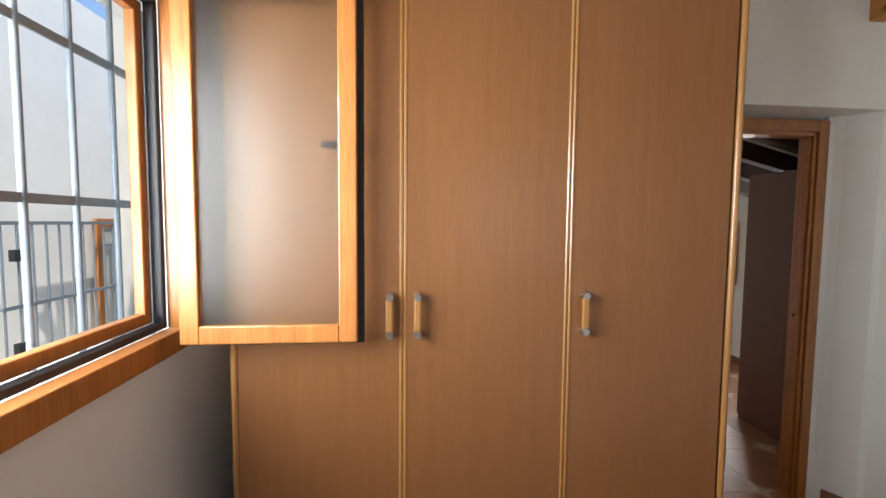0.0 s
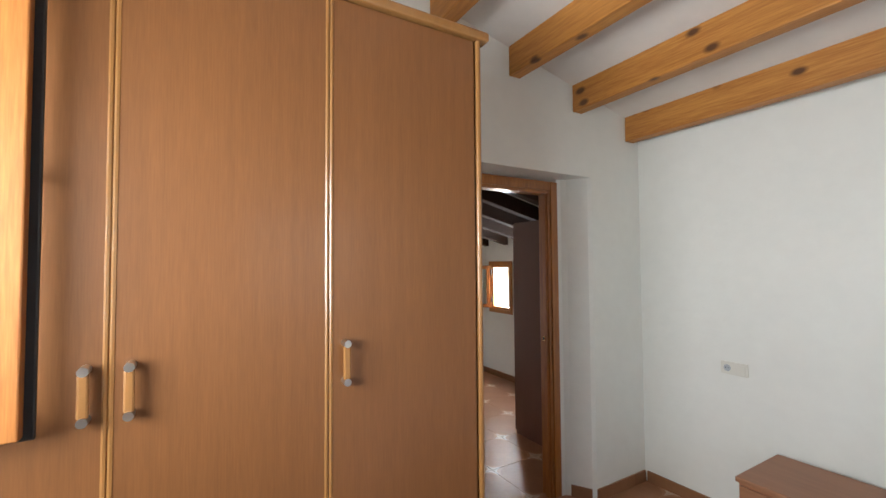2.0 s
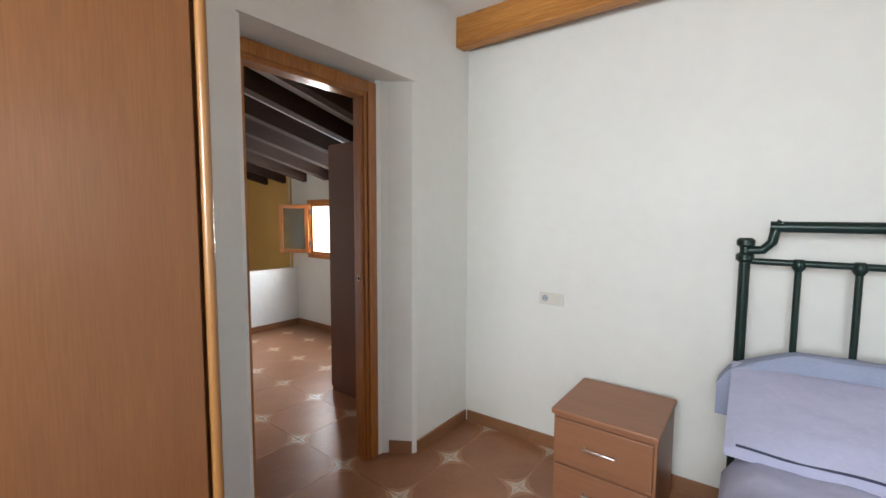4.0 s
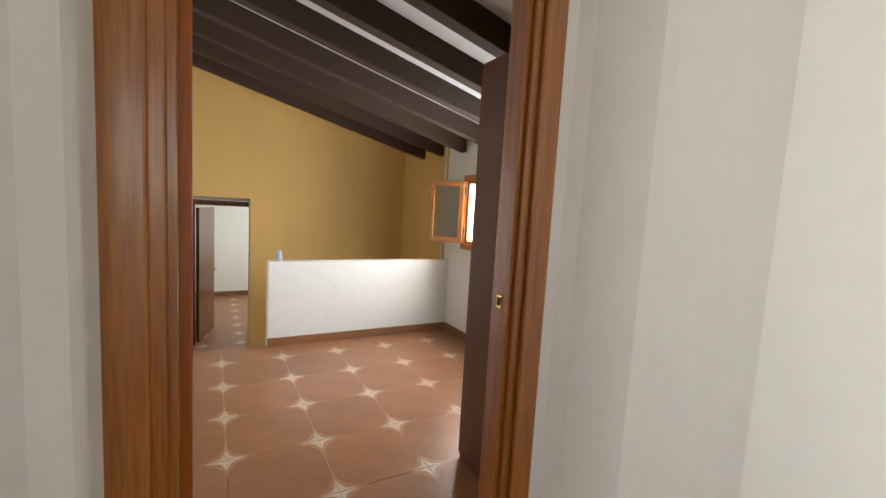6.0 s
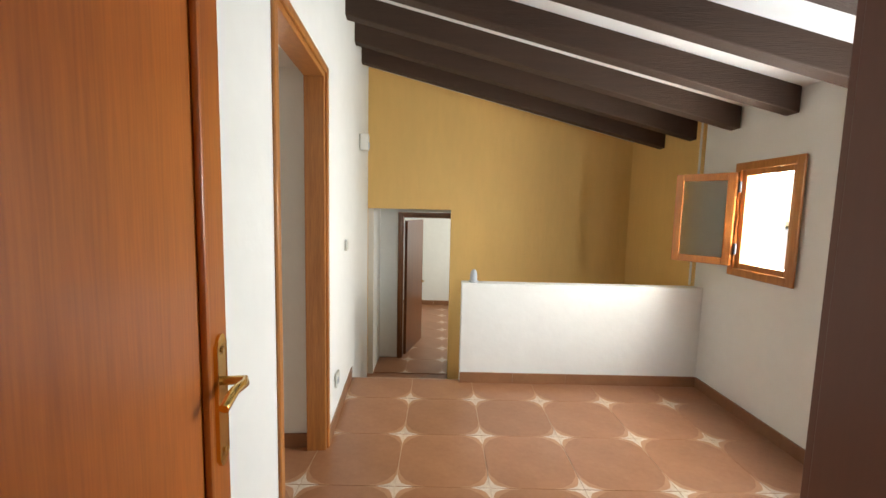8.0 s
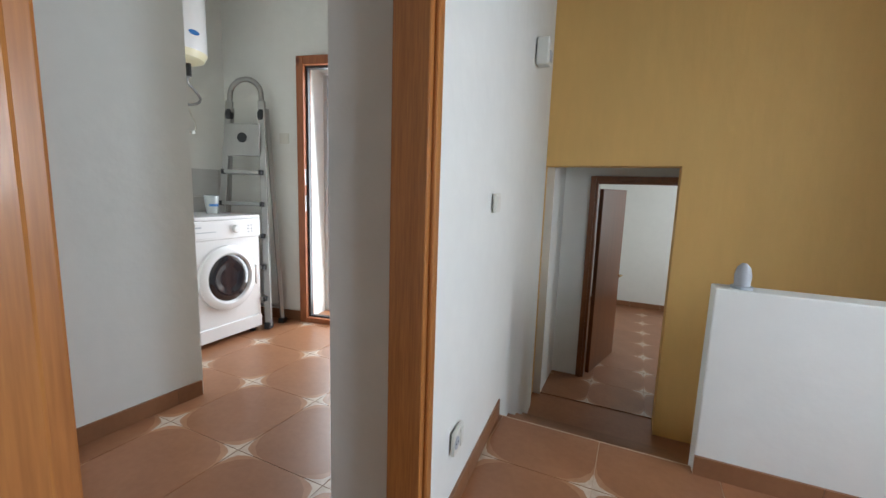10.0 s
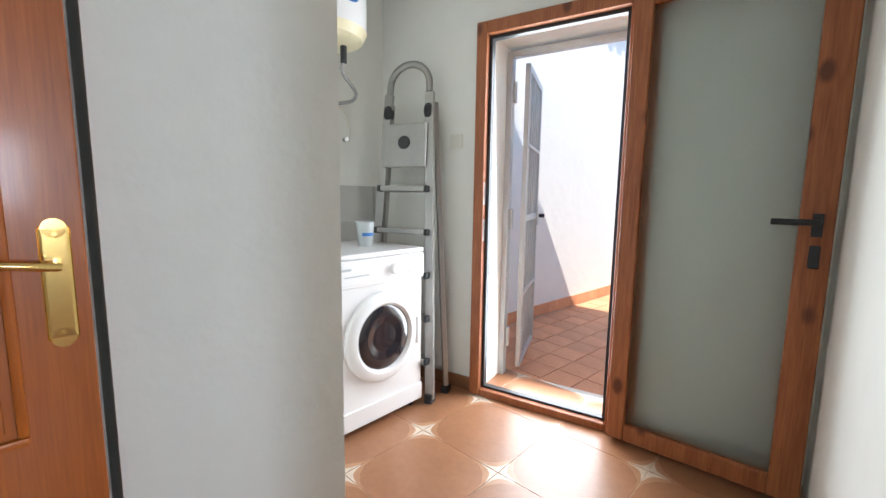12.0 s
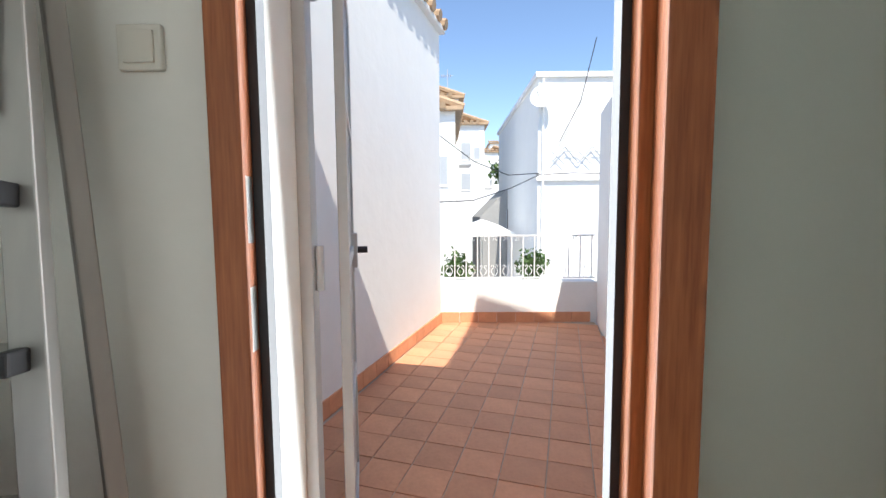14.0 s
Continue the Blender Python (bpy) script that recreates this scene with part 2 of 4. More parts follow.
def pane_frame(bm, w, h, t, d, y0=0.0):
    """A rectangular frame in the xz plane, member width t, depth d."""
    box(bm, 0, t, y0, y0 + d, 0, h, bevel=0.004)
    box(bm, w - t, w, y0, y0 + d, 0, h, bevel=0.004)
    box(bm, t, w - t, y0, y0 + d, 0, t, bevel=0.004)
    box(bm, t, w - t, y0, y0 + d, h - t, h, bevel=0.004)


# ---- structure ----
wall("wall_window", (-0.67, 1.56), (-0.67, -2.72), -0.08, -0.1, 3.6, [(0.98, 2.60, 1.21, 2.30)], label="white plastered bedroom wall with window opening")
wall("wall_window_outer", (-0.75, 1.56), (-0.75, -2.72), -0.22, -0.1, 3.6, [(0.66, 2.60, 1.19, 2.30)], OUTER, "whitewashed outer face of bedroom wall")
def extruded(bm, plan, z0, z1):
    """An upright prism over a plan outline."""
    lo, hi = [[bm.verts.new((x, y, z)) for x, y in plan] for z in (z0, z1)]
    bm.faces.new(lo[::-1])
    bm.faces.new(hi)
    for k in range(len(plan)):
        bm.faces.new((lo[k], lo[(k + 1) % len(plan)], hi[(k + 1) % len(plan)], hi[k]))


bm = bmesh.new()
extruded(bm, [(-0.67, 1.15), (1.50, 1.15), (1.53, 1.18), (1.533, 1.42), (1.49, 1.56), (-0.67, 1.56)], -0.1, 3.6)
extruded(bm, [(2.62, 1.56), (2.40, 1.42), (2.362, 1.42), (2.362, 1.318), (2.40, 1.312), (2.43, 1.285), (2.505, 1.165), (2.535, 1.15), (3.4, 1.15), (3.4, 1.56)], -0.1, 3.6)
extruded(bm, [(1.50, 1.15), (2.535, 1.15), (2.505, 1.165), (2.43, 1.285), (2.362, 1.318), (2.362, 1.42), (2.40, 1.42), (2.62, 1.56), (1.49, 1.56), (1.533, 1.42), (1.53, 1.18)], 2.205, 3.6)
tagged(part("wall_door", bm, WHITE), "thick white plastered wall with splayed deep doorway", "wall", kind="structure")
wall("wall_bed", (3.06, 1.15), (3.23, -2.72), 0.25, -0.1, 3.4, label="white plastered wall behind the bed head")
# unseen wall; its opening is invented to go with the south fill lamp
wall("wall_south", (3.25, -2.72), (-0.67, -2.72), 0.25, -0.1, 3.6, [(1.5, 2.7, 1.1, 2.2)])
wall("wall_landing_left", (1.475, 1.56), (1.16, 5.65), 0.315, -0.75, 2.9, [(1.14, 1.965, -0.05, 1.98)], label="white plastered landing wall with doorway to laundry")
wall("wall_landing_right", (3.87, 4.5), (3.87, 1.56), 0.3, -0.75, 2.6, [(0.42, 0.86, 0.95, 1.60), (1.35, 1.85, 0.95, 1.65)], label="white plastered landing wall with small window")
wall("wall_stair_right", (3.85, 5.65), (3.85, 4.5), 0.3, -2.5, 2.6, material=YELLOW, label="ochre yellow painted wall beside the stairwell")
wall("wall_stair_back", (1.0, 5.65), (4.15, 5.65), 0.2, -2.5, 2.8, [(0.13, 1.02, -0.62, 1.285)], YELLOW, "ochre yellow painted back wall with low passage")
wall("wall_stair_left", (1.24, 4.44), (1.16, 5.65), 0.1, -2.5, -0.02)
wall("wall_laundry_west", (-0.28, 1.56), (-0.28, 3.35), 0.12, -0.1, 2.9, [(0.36, 1.12, -0.05, 2.05)])
wall("partition_wall", (-0.20, 3.36), (-0.17, 3.89), 1.2, -0.1, 2.9, label="white plastered partition beside washing machine")
wall("wall_niche", (-1.25, 3.6), (-1.25, 5.3), 0.2, -0.1, 2.9)
MT = pose(0, 0, 0, 0, 0, 11.64)
bm = bmesh.new()
for a, b, lo, hi in ((-0.4, 0.46, -0.1, 2.9), (1.30, 2.08, -0.1, 2.9), (0.46, 1.30, 2.0, 2.9), (0.46, 1.30, -0.1, -0.002)):
    box(bm, a, b, 5.06, 5.42, lo, hi)
tagged(part("wall_terrace", bm, WHITE, m=MT), "thick white wall around the terrace doorway", "wall", kind="structure")
wall("wall_bath", (-1.5, 1.56), (-1.5, 3.4), -0.15, -0.1, 2.9)
wall("wall_laundry_south", (-1.5, 1.57), (1.1, 1.57), -0.01, 0.0, 2.9)

# sloping and flat ceilings
bm = bmesh.new()
vs = box(bm, -0.67, 3.35, -2.72, 1.15, 0, 0.12)
for v in vs:
    v.co.z += 2.69 + (2.92 - v.co.x) * 0.227
tagged(part("ceiling_bedroom", bm, CEIL), "sloping white plastered bedroom ceiling", "ceiling", kind="structure")
bm = bmesh.new()
vs = box(bm, 1.0, 4.15, 1.56, 5.65, 0, 0.12)
for v in vs:
    v.co.z += 2.009 + (3.86 - v.co.x) * 0.25
tagged(part("ceiling_landing", bm, CEIL), "sloping white ceiling between dark beams", "ceiling", kind="structure")
tagged(bx("ceiling_laundry", (-1.5, 1.45, 1.56, 5.6, 2.75, 2.9), CEIL), "flat white laundry ceiling", "ceiling", kind="structure")
tagged(bx("ceiling_passage", (0.9, 3.6, 5.85, 9.4, 1.55, 1.7), CEIL), "low white passage ceiling", "ceiling", kind="structure")


def beam(name, dims, slope, material, group, label):
    bm = bmesh.new()
    box(bm, *dims, bevel=0.006)
    if slope:
        for v in bm.verts:
            v.co.z += (dims[0] - v.co.x) * slope
    return tagged(part(name, bm, material), label, "beam", group)


for k in range(6):
    x = 2.92 - 0.55 * k
    beam("ceiling_beam", (x - 0.012, x + 0.075, -2.72, 1.15, 2.512 + 0.125 * k, 2.70 + 0.125 * k), 0, PINE_Y, "bedroom ceiling beams", "honey-stained knotty pine ceiling beam")
for k in range(8):
    y = 5.08 - 0.45 * k
    beam("ceiling_beam", (1.15, 3.86, y - 0.04, y + 0.05, 2.545, 2.70), 0.25, DARK_BEAM, "landing ceiling beams", "dark brown stained wooden ceiling beam")

# parapet of the stairwell, stairs and passage
tagged(bx("stair_parapet", (2.08, 3.87, 4.39, 4.50, -0.6, 0.757), WHITE, bevel=0.006), "low white plastered parapet along stairwell", "parapet", kind="structure")
for k in range(3):
    tagged(bx("stair_step", (1.18, 2.08, 4.44 + 0.27 * k, 4.44 + 0.27 * (k + 1), -0.8, -0.14 * (k + 1)), SKIRT), "brown tiled stair step down to passage", "step", "steps down to passage", "structure")
tagged(bx("passage_floor", (0.9, 3.6, 5.25, 9.4, -0.75, -0.56), TILE), "brown tiled passage floor with pale stars", "floor", kind="structure")
tagged(bx("stairwell_floor", (2.08, 3.86, 4.5, 5.65, -2.5, -2.4), TILE), "tiled floor at bottom of stairwell", "floor", kind="structure")
wall("wall_passage_left", (1.19, 5.85), (1.19, 6.36), 0.2, -0.56, 1.55)
wall("wall_passage_door", (1.0, 6.36), (3.6, 6.36), 0.12, -0.56, 1.55, [(0.42, 1.18, -0.56, 1.25)])
wall("wall_passage_right", (2.12, 6.36), (2.12, 5.85), 0.2, -0.56, 1.55)
wall("wall_far_room", (0.9, 9.2), (3.6, 9.2), 0.2, -0.56, 1.55)
wall("wall_far_left", (1.0, 6.48), (1.0, 9.2), 0.2, -0.56, 1.55)
wall("wall_far_right", (3.4, 9.2), (3.4, 6.48), 0.2, -0.56, 1.55)

# floor: slab, then star tiles
tagged(bx("floor", (-1.5, 3.95, -2.75, 4.44, -0.12, -0.0025), GROUT), "pale grouted floor under star-patterned tiles", "floor", kind="structure")
floor_ob = scene.objects["floor"]
tagged(bx("floor_laundry", (-1.5, 0.94, 4.44, 5.45, -0.12, -0.0025), GROUT), "pale grouted laundry floor", "floor", kind="structure")


# ---- doors and windows ----
def panel_door(name, m, w, h, label, wood, flip=1):
    """A leaf from the hinge at the origin along x, with two raised-moulding panels on both faces, plates and levers."""
    d = empty(name, m, label, "door", kind="structure")
    bx("leaf", (0, w, -0.018, 0.018, 0.01, h), wood, d, bevel=0.003)
    for s in (-1, 1):
        for lo, hi in ((0.18, 0.52), (0.68, h - 0.14)):
            bm = bmesh.new()
            a, b, t = 0.135, w - 0.10, 0.016
            for q in ((a, b, lo, lo + t), (a, b, hi - t, hi), (a, a + t, lo + t, hi - t), (b - t, b, lo + t, hi - t)):
                box(bm, q[0], q[1], *sorted((s * 0.018, s * 0.030)), q[2], q[3], bevel=0.005)
            part("moulding", bm, wood, d, smooth=True)
            bx("panel", (a + 0.03, b - 0.03, *sorted((s * 0.018, s * 0.023)), lo + 0.03, hi - 0.03), wood, d, bevel=0.002)
        bm = bmesh.new()
        box(bm, w - 0.064, w - 0.020, *sorted((s * 0.0185, s * 0.024)), 0.86, 1.07, bevel=0.006)
        for z in (0.865, 1.065):
            turned(bm, [(0.018, 0), (0.018, 0.0055)], Matrix.Translation((w - 0.042, s * 0.0185, z)) @ Matrix.Rotation(radians(-90 * s), 4, "X"), 14)
        pl = part("handle_plate", bm, BRASS, d, "polished brass back plate")
        bar("lever", [(w - 0.042, s * 0.022, 1.0), (w - 0.042, s * 0.06, 1.0), (w - 0.065, s * 0.066, 1.003), (w - 0.11, s * 0.064, 1.010), (w - 0.145, s * 0.06, 0.998)], 0.008, BRASS, pl)
        for z in (0.875, 1.055):
            bar("screw", [(w - 0.042, s * 0.023, z), (w - 0.042, s * 0.0262, z)], 0.004, BRASS, pl)
    for z in (0.25, 1.15, 1.8):
        bar("hinge", [(-0.006, 0.02 * flip, z - 0.05), (-0.006, 0.02 * flip, z + 0.05)], 0.008, CHROME, d)
    return d


def door_frame(name, m, w, h, depth, t, wood, label, stop=True):
    """Jambs and head round an opening w by h, standing on the floor, from y=0 to depth, with rounded casings."""
    d = empty(name, m, label, "door frame", kind="structure")
    for nm, q in (("jamb", (-t, 0, 0, depth, 0, h + t)), ("jamb", (w, w + t, 0, depth, 0, h + t)), ("head", (0, w, 0, depth, h, h + t))):
        bx(nm, q, wood, d, bevel=0.004)
    for x0, x1 in ((-t - 0.01, -0.022), (w + 0.022, w + t + 0.01)):
        bx("casing", (x0, x1, -0.012, 0.001, 0, h + t + 0.01), wood, d, bevel=0.005)
    bx("casing", (-0.022, w + 0.022, -0.012, 0.001, h + 0.022, h + t + 0.01), wood, d, bevel=0.005)
    if stop:
        bx("stop", (0.0, 0.012, 0.012, depth - 0.045, 0, h), wood, d)
        bx("stop", (w - 0.012, w, 0.012, depth - 0.045, 0, h), wood, d)
    return d


fr = door_frame("door_frame_bedroom", pose(1.61, 1.325, 0), 0.675, 2.10, 0.09, 0.075, DOOR_FRAME, "varnished orange-brown wooden door frame in deep reveal")
bx("strike_plate", (0.6605, 0.6635, 0.032, 0.050, 1.07, 1.10), BRASS, fr, "small brass strike plate with hole")
for z in (0.30, 1.12, 1.80):
    bx("hinge_plate", (0.0005, 0.003, 0.060, 0.080, z, z + 0.075), CHROME, fr, "steel hinge plate", bevel=0.001)
bx("strike_hole", (0.6585, 0.661, 0.036, 0.046, 1.075, 1.095), BLACK, fr)
panel_door("door_bedroom", pose(1.622, 1.42, 0, 0, 0, 99), 0.70, 2.08, "glossy brown panelled door standing open to landing", SAPELE)
ang = math.degrees(math.atan2(5.65 - 1.56, 1.16 - 1.475))
door_frame("door_frame_laundry", pose(1.475, 1.56, 0, 0, 0, ang) @ pose(1.19, 0.0, 0), 0.73, 1.93, 0.10, 0.05, FRAME_WOOD, "orange-brown wooden frame of laundry doorway", False)
panel_door("door_bathroom", pose(-0.20, 2.70, 0, 0, 0, 88), 0.635, 2.02, "varnished orange-brown panelled door opened against partition", SAPELE, -1)
door_frame("door_frame_bathroom", pose(-0.27, 1.96, 0, 0, 0, 90), 0.64, 2.0, 0.10, 0.085, DARK_WOOD, "dark wooden frame of bathroom doorway", False)
door_frame("door_frame_passage", pose(1.47, 6.34, -0.56), 0.68, 1.74, 0.10, 0.055, DARK_WOOD, "dark brown wooden door frame in low passage", False)
pd = empty("door_passage", pose(1.49, 6.46, -0.56, 0, 0, 76), "dark reddish-brown flush door half open", "door", kind="structure")
bx("leaf", (0, 0.68, -0.018, 0.018, 0.01, 1.70), DARK_WOOD, pd, bevel=0.003)
bar("lever", [(0.62, -0.02, 0.85), (0.62, -0.06, 0.85), (0.54, -0.062, 0.85)], 0.008, BRASS, pd)

# bedroom window with its open sash and outer grille
win = empty("window_1", BED @ pose(-0.62, -0.92, 1.21, 0, 0, 90), "orange-brown wooden window with one sash open", "window", kind="structure")
bm = bmesh.new()
pane_frame(bm, 1.62, 1.09, 0.065, 0.05, -0.02)
part("window_frame", bm, FRAME_WOOD, win)
bm = bmesh.new()
pane_frame(bm, 1.49, 0.96, 0.02, 0.03, 0.03)
part("gasket", bm, BLACK, win, "black rubber seal", m=pose(0.065, 0, 0.065))
bm = bmesh.new()
pane_frame(bm, 1.45, 0.92, 0.035, 0.03, 0.06)
part("outer_frame", bm, FRAME_WOOD, win, m=pose(0.085, 0, 0.085))
bx("sill_rail", (0.0, 1.62, 0.05, 0.32, -0.002, 0.012), OUTER, win)
for z in (0.13, 0.92):
    bar("hinge", [(1.535, -0.03, z), (1.535, -0.03, z + 0.07)], 0.012, BLACK, win)
sash = empty("window_sash", BED @ pose(-0.535, 0.505, 1.265), "open wooden sash with frosted glass", "window sash", kind="structure")
bm = bmesh.new()
pane_frame(bm, 0.47, 0.98, 0.05, 0.03, -0.03)
part("sash_frame", bm, FRAME_WOOD, sash)
bm = bmesh.new()
pane_frame(bm, 0.49, 1.0, 0.03, 0.012, 0.0)
part("seal", bm, BLACK, sash, "black rubber seal", m=pose(-0.003, 0, -0.01))
bx("pane", (0.048, 0.422, -0.018, -0.012, 0.048, 0.932), FROST, sash, "frosted glass").visible_shadow = False
bar("latch", [(0.455, 0.0, 0.55), (0.45, 0.03, 0.55), (0.41, 0.034, 0.55), (0.365, 0.034, 0.555)], 0.009, BLACK, sash)
gr = empty("window_grille", BED @ pose(-0.82, -0.934, 1.2), "grey-blue painted iron window grille", "grille")
for k in range(13):
    bar("bar", [(0, 0.0 + 0.158 * k + 0.05, 0.0), (0, 0.158 * k + 0.05, 1.12)], 0.0085, STEEL_BLUE, gr)
for z in (0.06, 0.45, 0.86):
    bx("cross_bar", (-0.004, 0.004, 0.0, 1.95, z - 0.012, z + 0.012), STEEL_BLUE, gr)

# landing window and its small open casement
lw = empty("window_2", pose(3.87, 4.08, 0.95, 0, 0, -90), "small orange wooden landing window", "window", kind="structure")
bm = bmesh.new()
pane_frame(bm, 0.44, 0.65, 0.045, 0.06, -0.012)
part("window_frame", bm, FRAME_WOOD, lw)
bm = bmesh.new()
pane_frame(bm, 0.52, 0.73, 0.05, 0.016, -0.03)
part("casing", bm, FRAME_WOOD, lw, m=pose(-0.04, 0, -0.04))
for z in (0.1, 0.5):
    bar("hinge", [(0.03, -0.04, z), (0.03, -0.04, z + 0.07)], 0.01, BLACK, lw)
ca = empty("window_casement", pose(3.845, 4.09, 0.97, 0, 0, 127), "small open wooden casement with frosted pane", "window sash", kind="structure")
bm = bmesh.new()
pane_frame(bm, 0.37, 0.61, 0.05, 0.035, 0)
part("sash_frame", bm, FRAME_WOOD, ca)
bx("pane", (0.05, 0.32, 0.014, 0.02, 0.05, 0.56), FROST, ca, "frosted glass").visible_shadow = False

# terrace doorway: frame, opened glazed leaf, iron gate
tf = empty("door_frame_terrace", MT @ pose(0.43, 5.02, 0), "wood-effect terrace door frame with black seal", "door frame", kind="structure")
for nm, q in (("jamb", (0, 0.06, 0, 0.11, 0, 2.03)), ("jamb", (0.745, 0.87, 0, 0.11, 0, 2.03)), ("head", (0.06, 0.745, 0, 0.075, 1.965, 2.03)), ("threshold", (0.06, 0.745, 0, 0.075, 0.0, 0.04))):
    bx(nm, q, PVC_WOOD, tf, bevel=0.005)
for q in ((0.06, 0.078, 0.035, 0.07, 0.04, 1.965), (0.727, 0.745, 0.035, 0.07, 0.04, 1.965), (0.078, 0.727, 0.035, 0.07, 1.947, 1.965), (0.078, 0.727, 0.035, 0.07, 0.04, 0.052)):
    bx("seal", q, BLACK, tf, "black rubber seal")
for z in (0.95, 1.15):
    bx("strike_plate", (0.058, 0.0605, 0.008, 0.03, z - 0.06, z + 0.06), CHROME, tf, "steel strike plate")
for z in (0.18, 1.02, 1.8):
    bar("hinge", [(0.79, -0.018, z - 0.05), (0.79, -0.018, z + 0.05)], 0.011, BLACK, tf)
leaf = empty("terrace_door", pose(0.165, 5.135, 0, 0, 0, 3), "opened wood-effect terrace door with satin glass", "door", kind="structure")
bm = bmesh.new()
box(bm, 0, 0.075, -0.03, 0.03, 0.02, 2.0, bevel=0.006)
box(bm, 0.60, 0.695, -0.03, 0.03, 0.02, 2.0, bevel=0.006)
box(bm, 0.075, 0.60, -0.03, 0.03, 0.02, 0.10, bevel=0.006)
box(bm, 0.075, 0.60, -0.03, 0.03, 1.92, 2.0, bevel=0.006)
part("leaf_frame", bm, PVC_WOOD, leaf)
bx("pane", (0.07, 0.605, -0.006, 0.006, 0.09, 1.93), DOORGLASS, leaf, "satin glass")
h = bx("handle_rose", (0.635, 0.665, -0.038, -0.03, 1.01, 1.09), BLACK, leaf)
bar("lever", [(0.65, -0.035, 1.06), (0.65, -0.075, 1.06), (0.60, -0.08, 1.06), (0.525, -0.078, 1.06)], 0.011, BLACK, leaf, "black lever handle")
bx("lock", (0.635, 0.665, -0.036, -0.03, 0.90, 0.98), BLACK, leaf, bevel=0.004)

gate = empty("iron_gate", pose(-0.56, 5.46, 0.0, 0, 0, 113), "pale grey iron gate opened against terrace wall", "gate")
GATE = mat("gate_paint", (0.50, 0.53, 0.54), 0.4, 0.2, var=0.2, scale=8)
bm = bmesh.new()
for q in ((0, 0.035, 0.03, 1.93), (0.56, 0.595, 0.03, 1.93), (0.035, 0.56, 0.03, 0.07), (0.035, 0.56, 1.89, 1.93), (0.035, 0.56, 0.98, 1.02), (0.035, 0.56, 0.5, 0.52), (0.035, 0.56, 1.45, 1.47)):
    box(bm, q[0], q[1], -0.015, 0.015, q[2], q[3], bevel=0.003)
part("gate_frame", bm, GATE, gate)
for k in range(5):
    bar("bar", [(0.125 + 0.088 * k, 0, 0.07), (0.125 + 0.088 * k, 0, 1.89)], 0.007, GATE, gate)
bx("lock_box", (0.5, 0.58, -0.03, 0.03, 0.93, 1.07), GATE, gate, bevel=0.004)
bar("knob", [(0.55, -0.03, 1.0), (0.55, -0.07, 1.0)], 0.014, BLACK, gate)
gf = empty("gate_frame_fixed", MT @ pose(0.46, 5.36, 0), "pale grey iron gate frame in doorway", "gate frame", kind="structure")
for q in ((0, 0.035, 0.0, 0.05, 0, 1.98), (0.85, 0.885, 0.062, 0.10, 0, 1.98), (0.035, 0.838, 0, 0.05, 1.945, 1.98)):
    bx("post", q, GATE, gf, bevel=0.003)
for z in (0.25, 1.0, 1.75):
    bar("hinge", [(0.045, 0.03, z - 0.06), (0.045, 0.03, z + 0.06)], 0.012, GATE, gf)


# ---- bedroom things ----
w = empty("wardrobe", BED @ pose(-0.44, 0.56, 0), "tall three-door beech veneer wardrobe with slim handles", "wardrobe")
bm = bmesh.new()
box(bm, 0.0, 1.58, 0.022, 0.66, 0.0, 2.44, bevel=0.003)
part("body", bm, BEECH, w)
bx("cornice", (-0.012, 1.605, -0.02, 0.665, 2.44, 2.475), BEECH_EDGE, w, bevel=0.008)
bx("plinth", (0.0, 1.58, 0.018, 0.03, 0.0, 0.07), BEECH_EDGE, w)
for k, (a, b) in enumerate(((0.02, 0.492), (0.512, 1.004), (1.026, 1.545))):
    d = bx("door", (a, b, 0.0, 0.02, 0.075, 2.435), BEECH, w, bevel=0.002)
    hx = (0.462, 0.545, 1.062)[k]
    hd = bx("handle", (hx - 0.011, hx + 0.011, -0.034, -0.022, 1.275, 1.375), BEECH_EDGE, d, "wooden grip", bevel=0.005)
    for z in (1.268, 1.38):
        bar("handle_post", [(hx, 0.0, z), (hx, -0.022, z), (hx, -0.036, z)], 0.011, CHROME, d, "satin chrome post")
for x in (0.502, 1.015):
    bm = bmesh.new()
    rod(bm, [(x - 0.006, 0.004, 0.075), (x - 0.006, 0.004, 2.435)], 0.007, 8)
    rod(bm, [(x + 0.007, 0.004, 0.075), (x + 0.007, 0.004, 2.435)], 0.007, 8)
    part("edge_moulding", bm, BEECH_EDGE, w, smooth=True)
for x in (0.01, 1.565):
    bar("edge_moulding", [(x, 0.004, 0.0), (x, 0.004, 2.44)], 0.011, BEECH_EDGE, w)

ns = empty("nightstand", BED @ pose(2.62, -0.03, 0), "brown beech veneer nightstand with two drawers", "nightstand")
bx("body", (0.01, 0.46, 0.0, 0.455, 0.02, 0.495), NIGHT, ns, bevel=0.003)
bx("top", (-0.012, 0.465, -0.008, 0.463, 0.495, 0.522), NIGHT, ns, bevel=0.006)
for z0, z1 in ((0.05, 0.25), (0.27, 0.48)):
    dr = bx("drawer", (-0.008, 0.012, 0.012, 0.443, z0, z1), NIGHT, ns, bevel=0.004)
    bar("handle", [(-0.008, 0.16, (z0 + z1) / 2), (-0.03, 0.16, (z0 + z1) / 2), (-0.03, 0.30, (z0 + z1) / 2), (-0.008, 0.30, (z0 + z1) / 2)], 0.005, CHROME, dr)

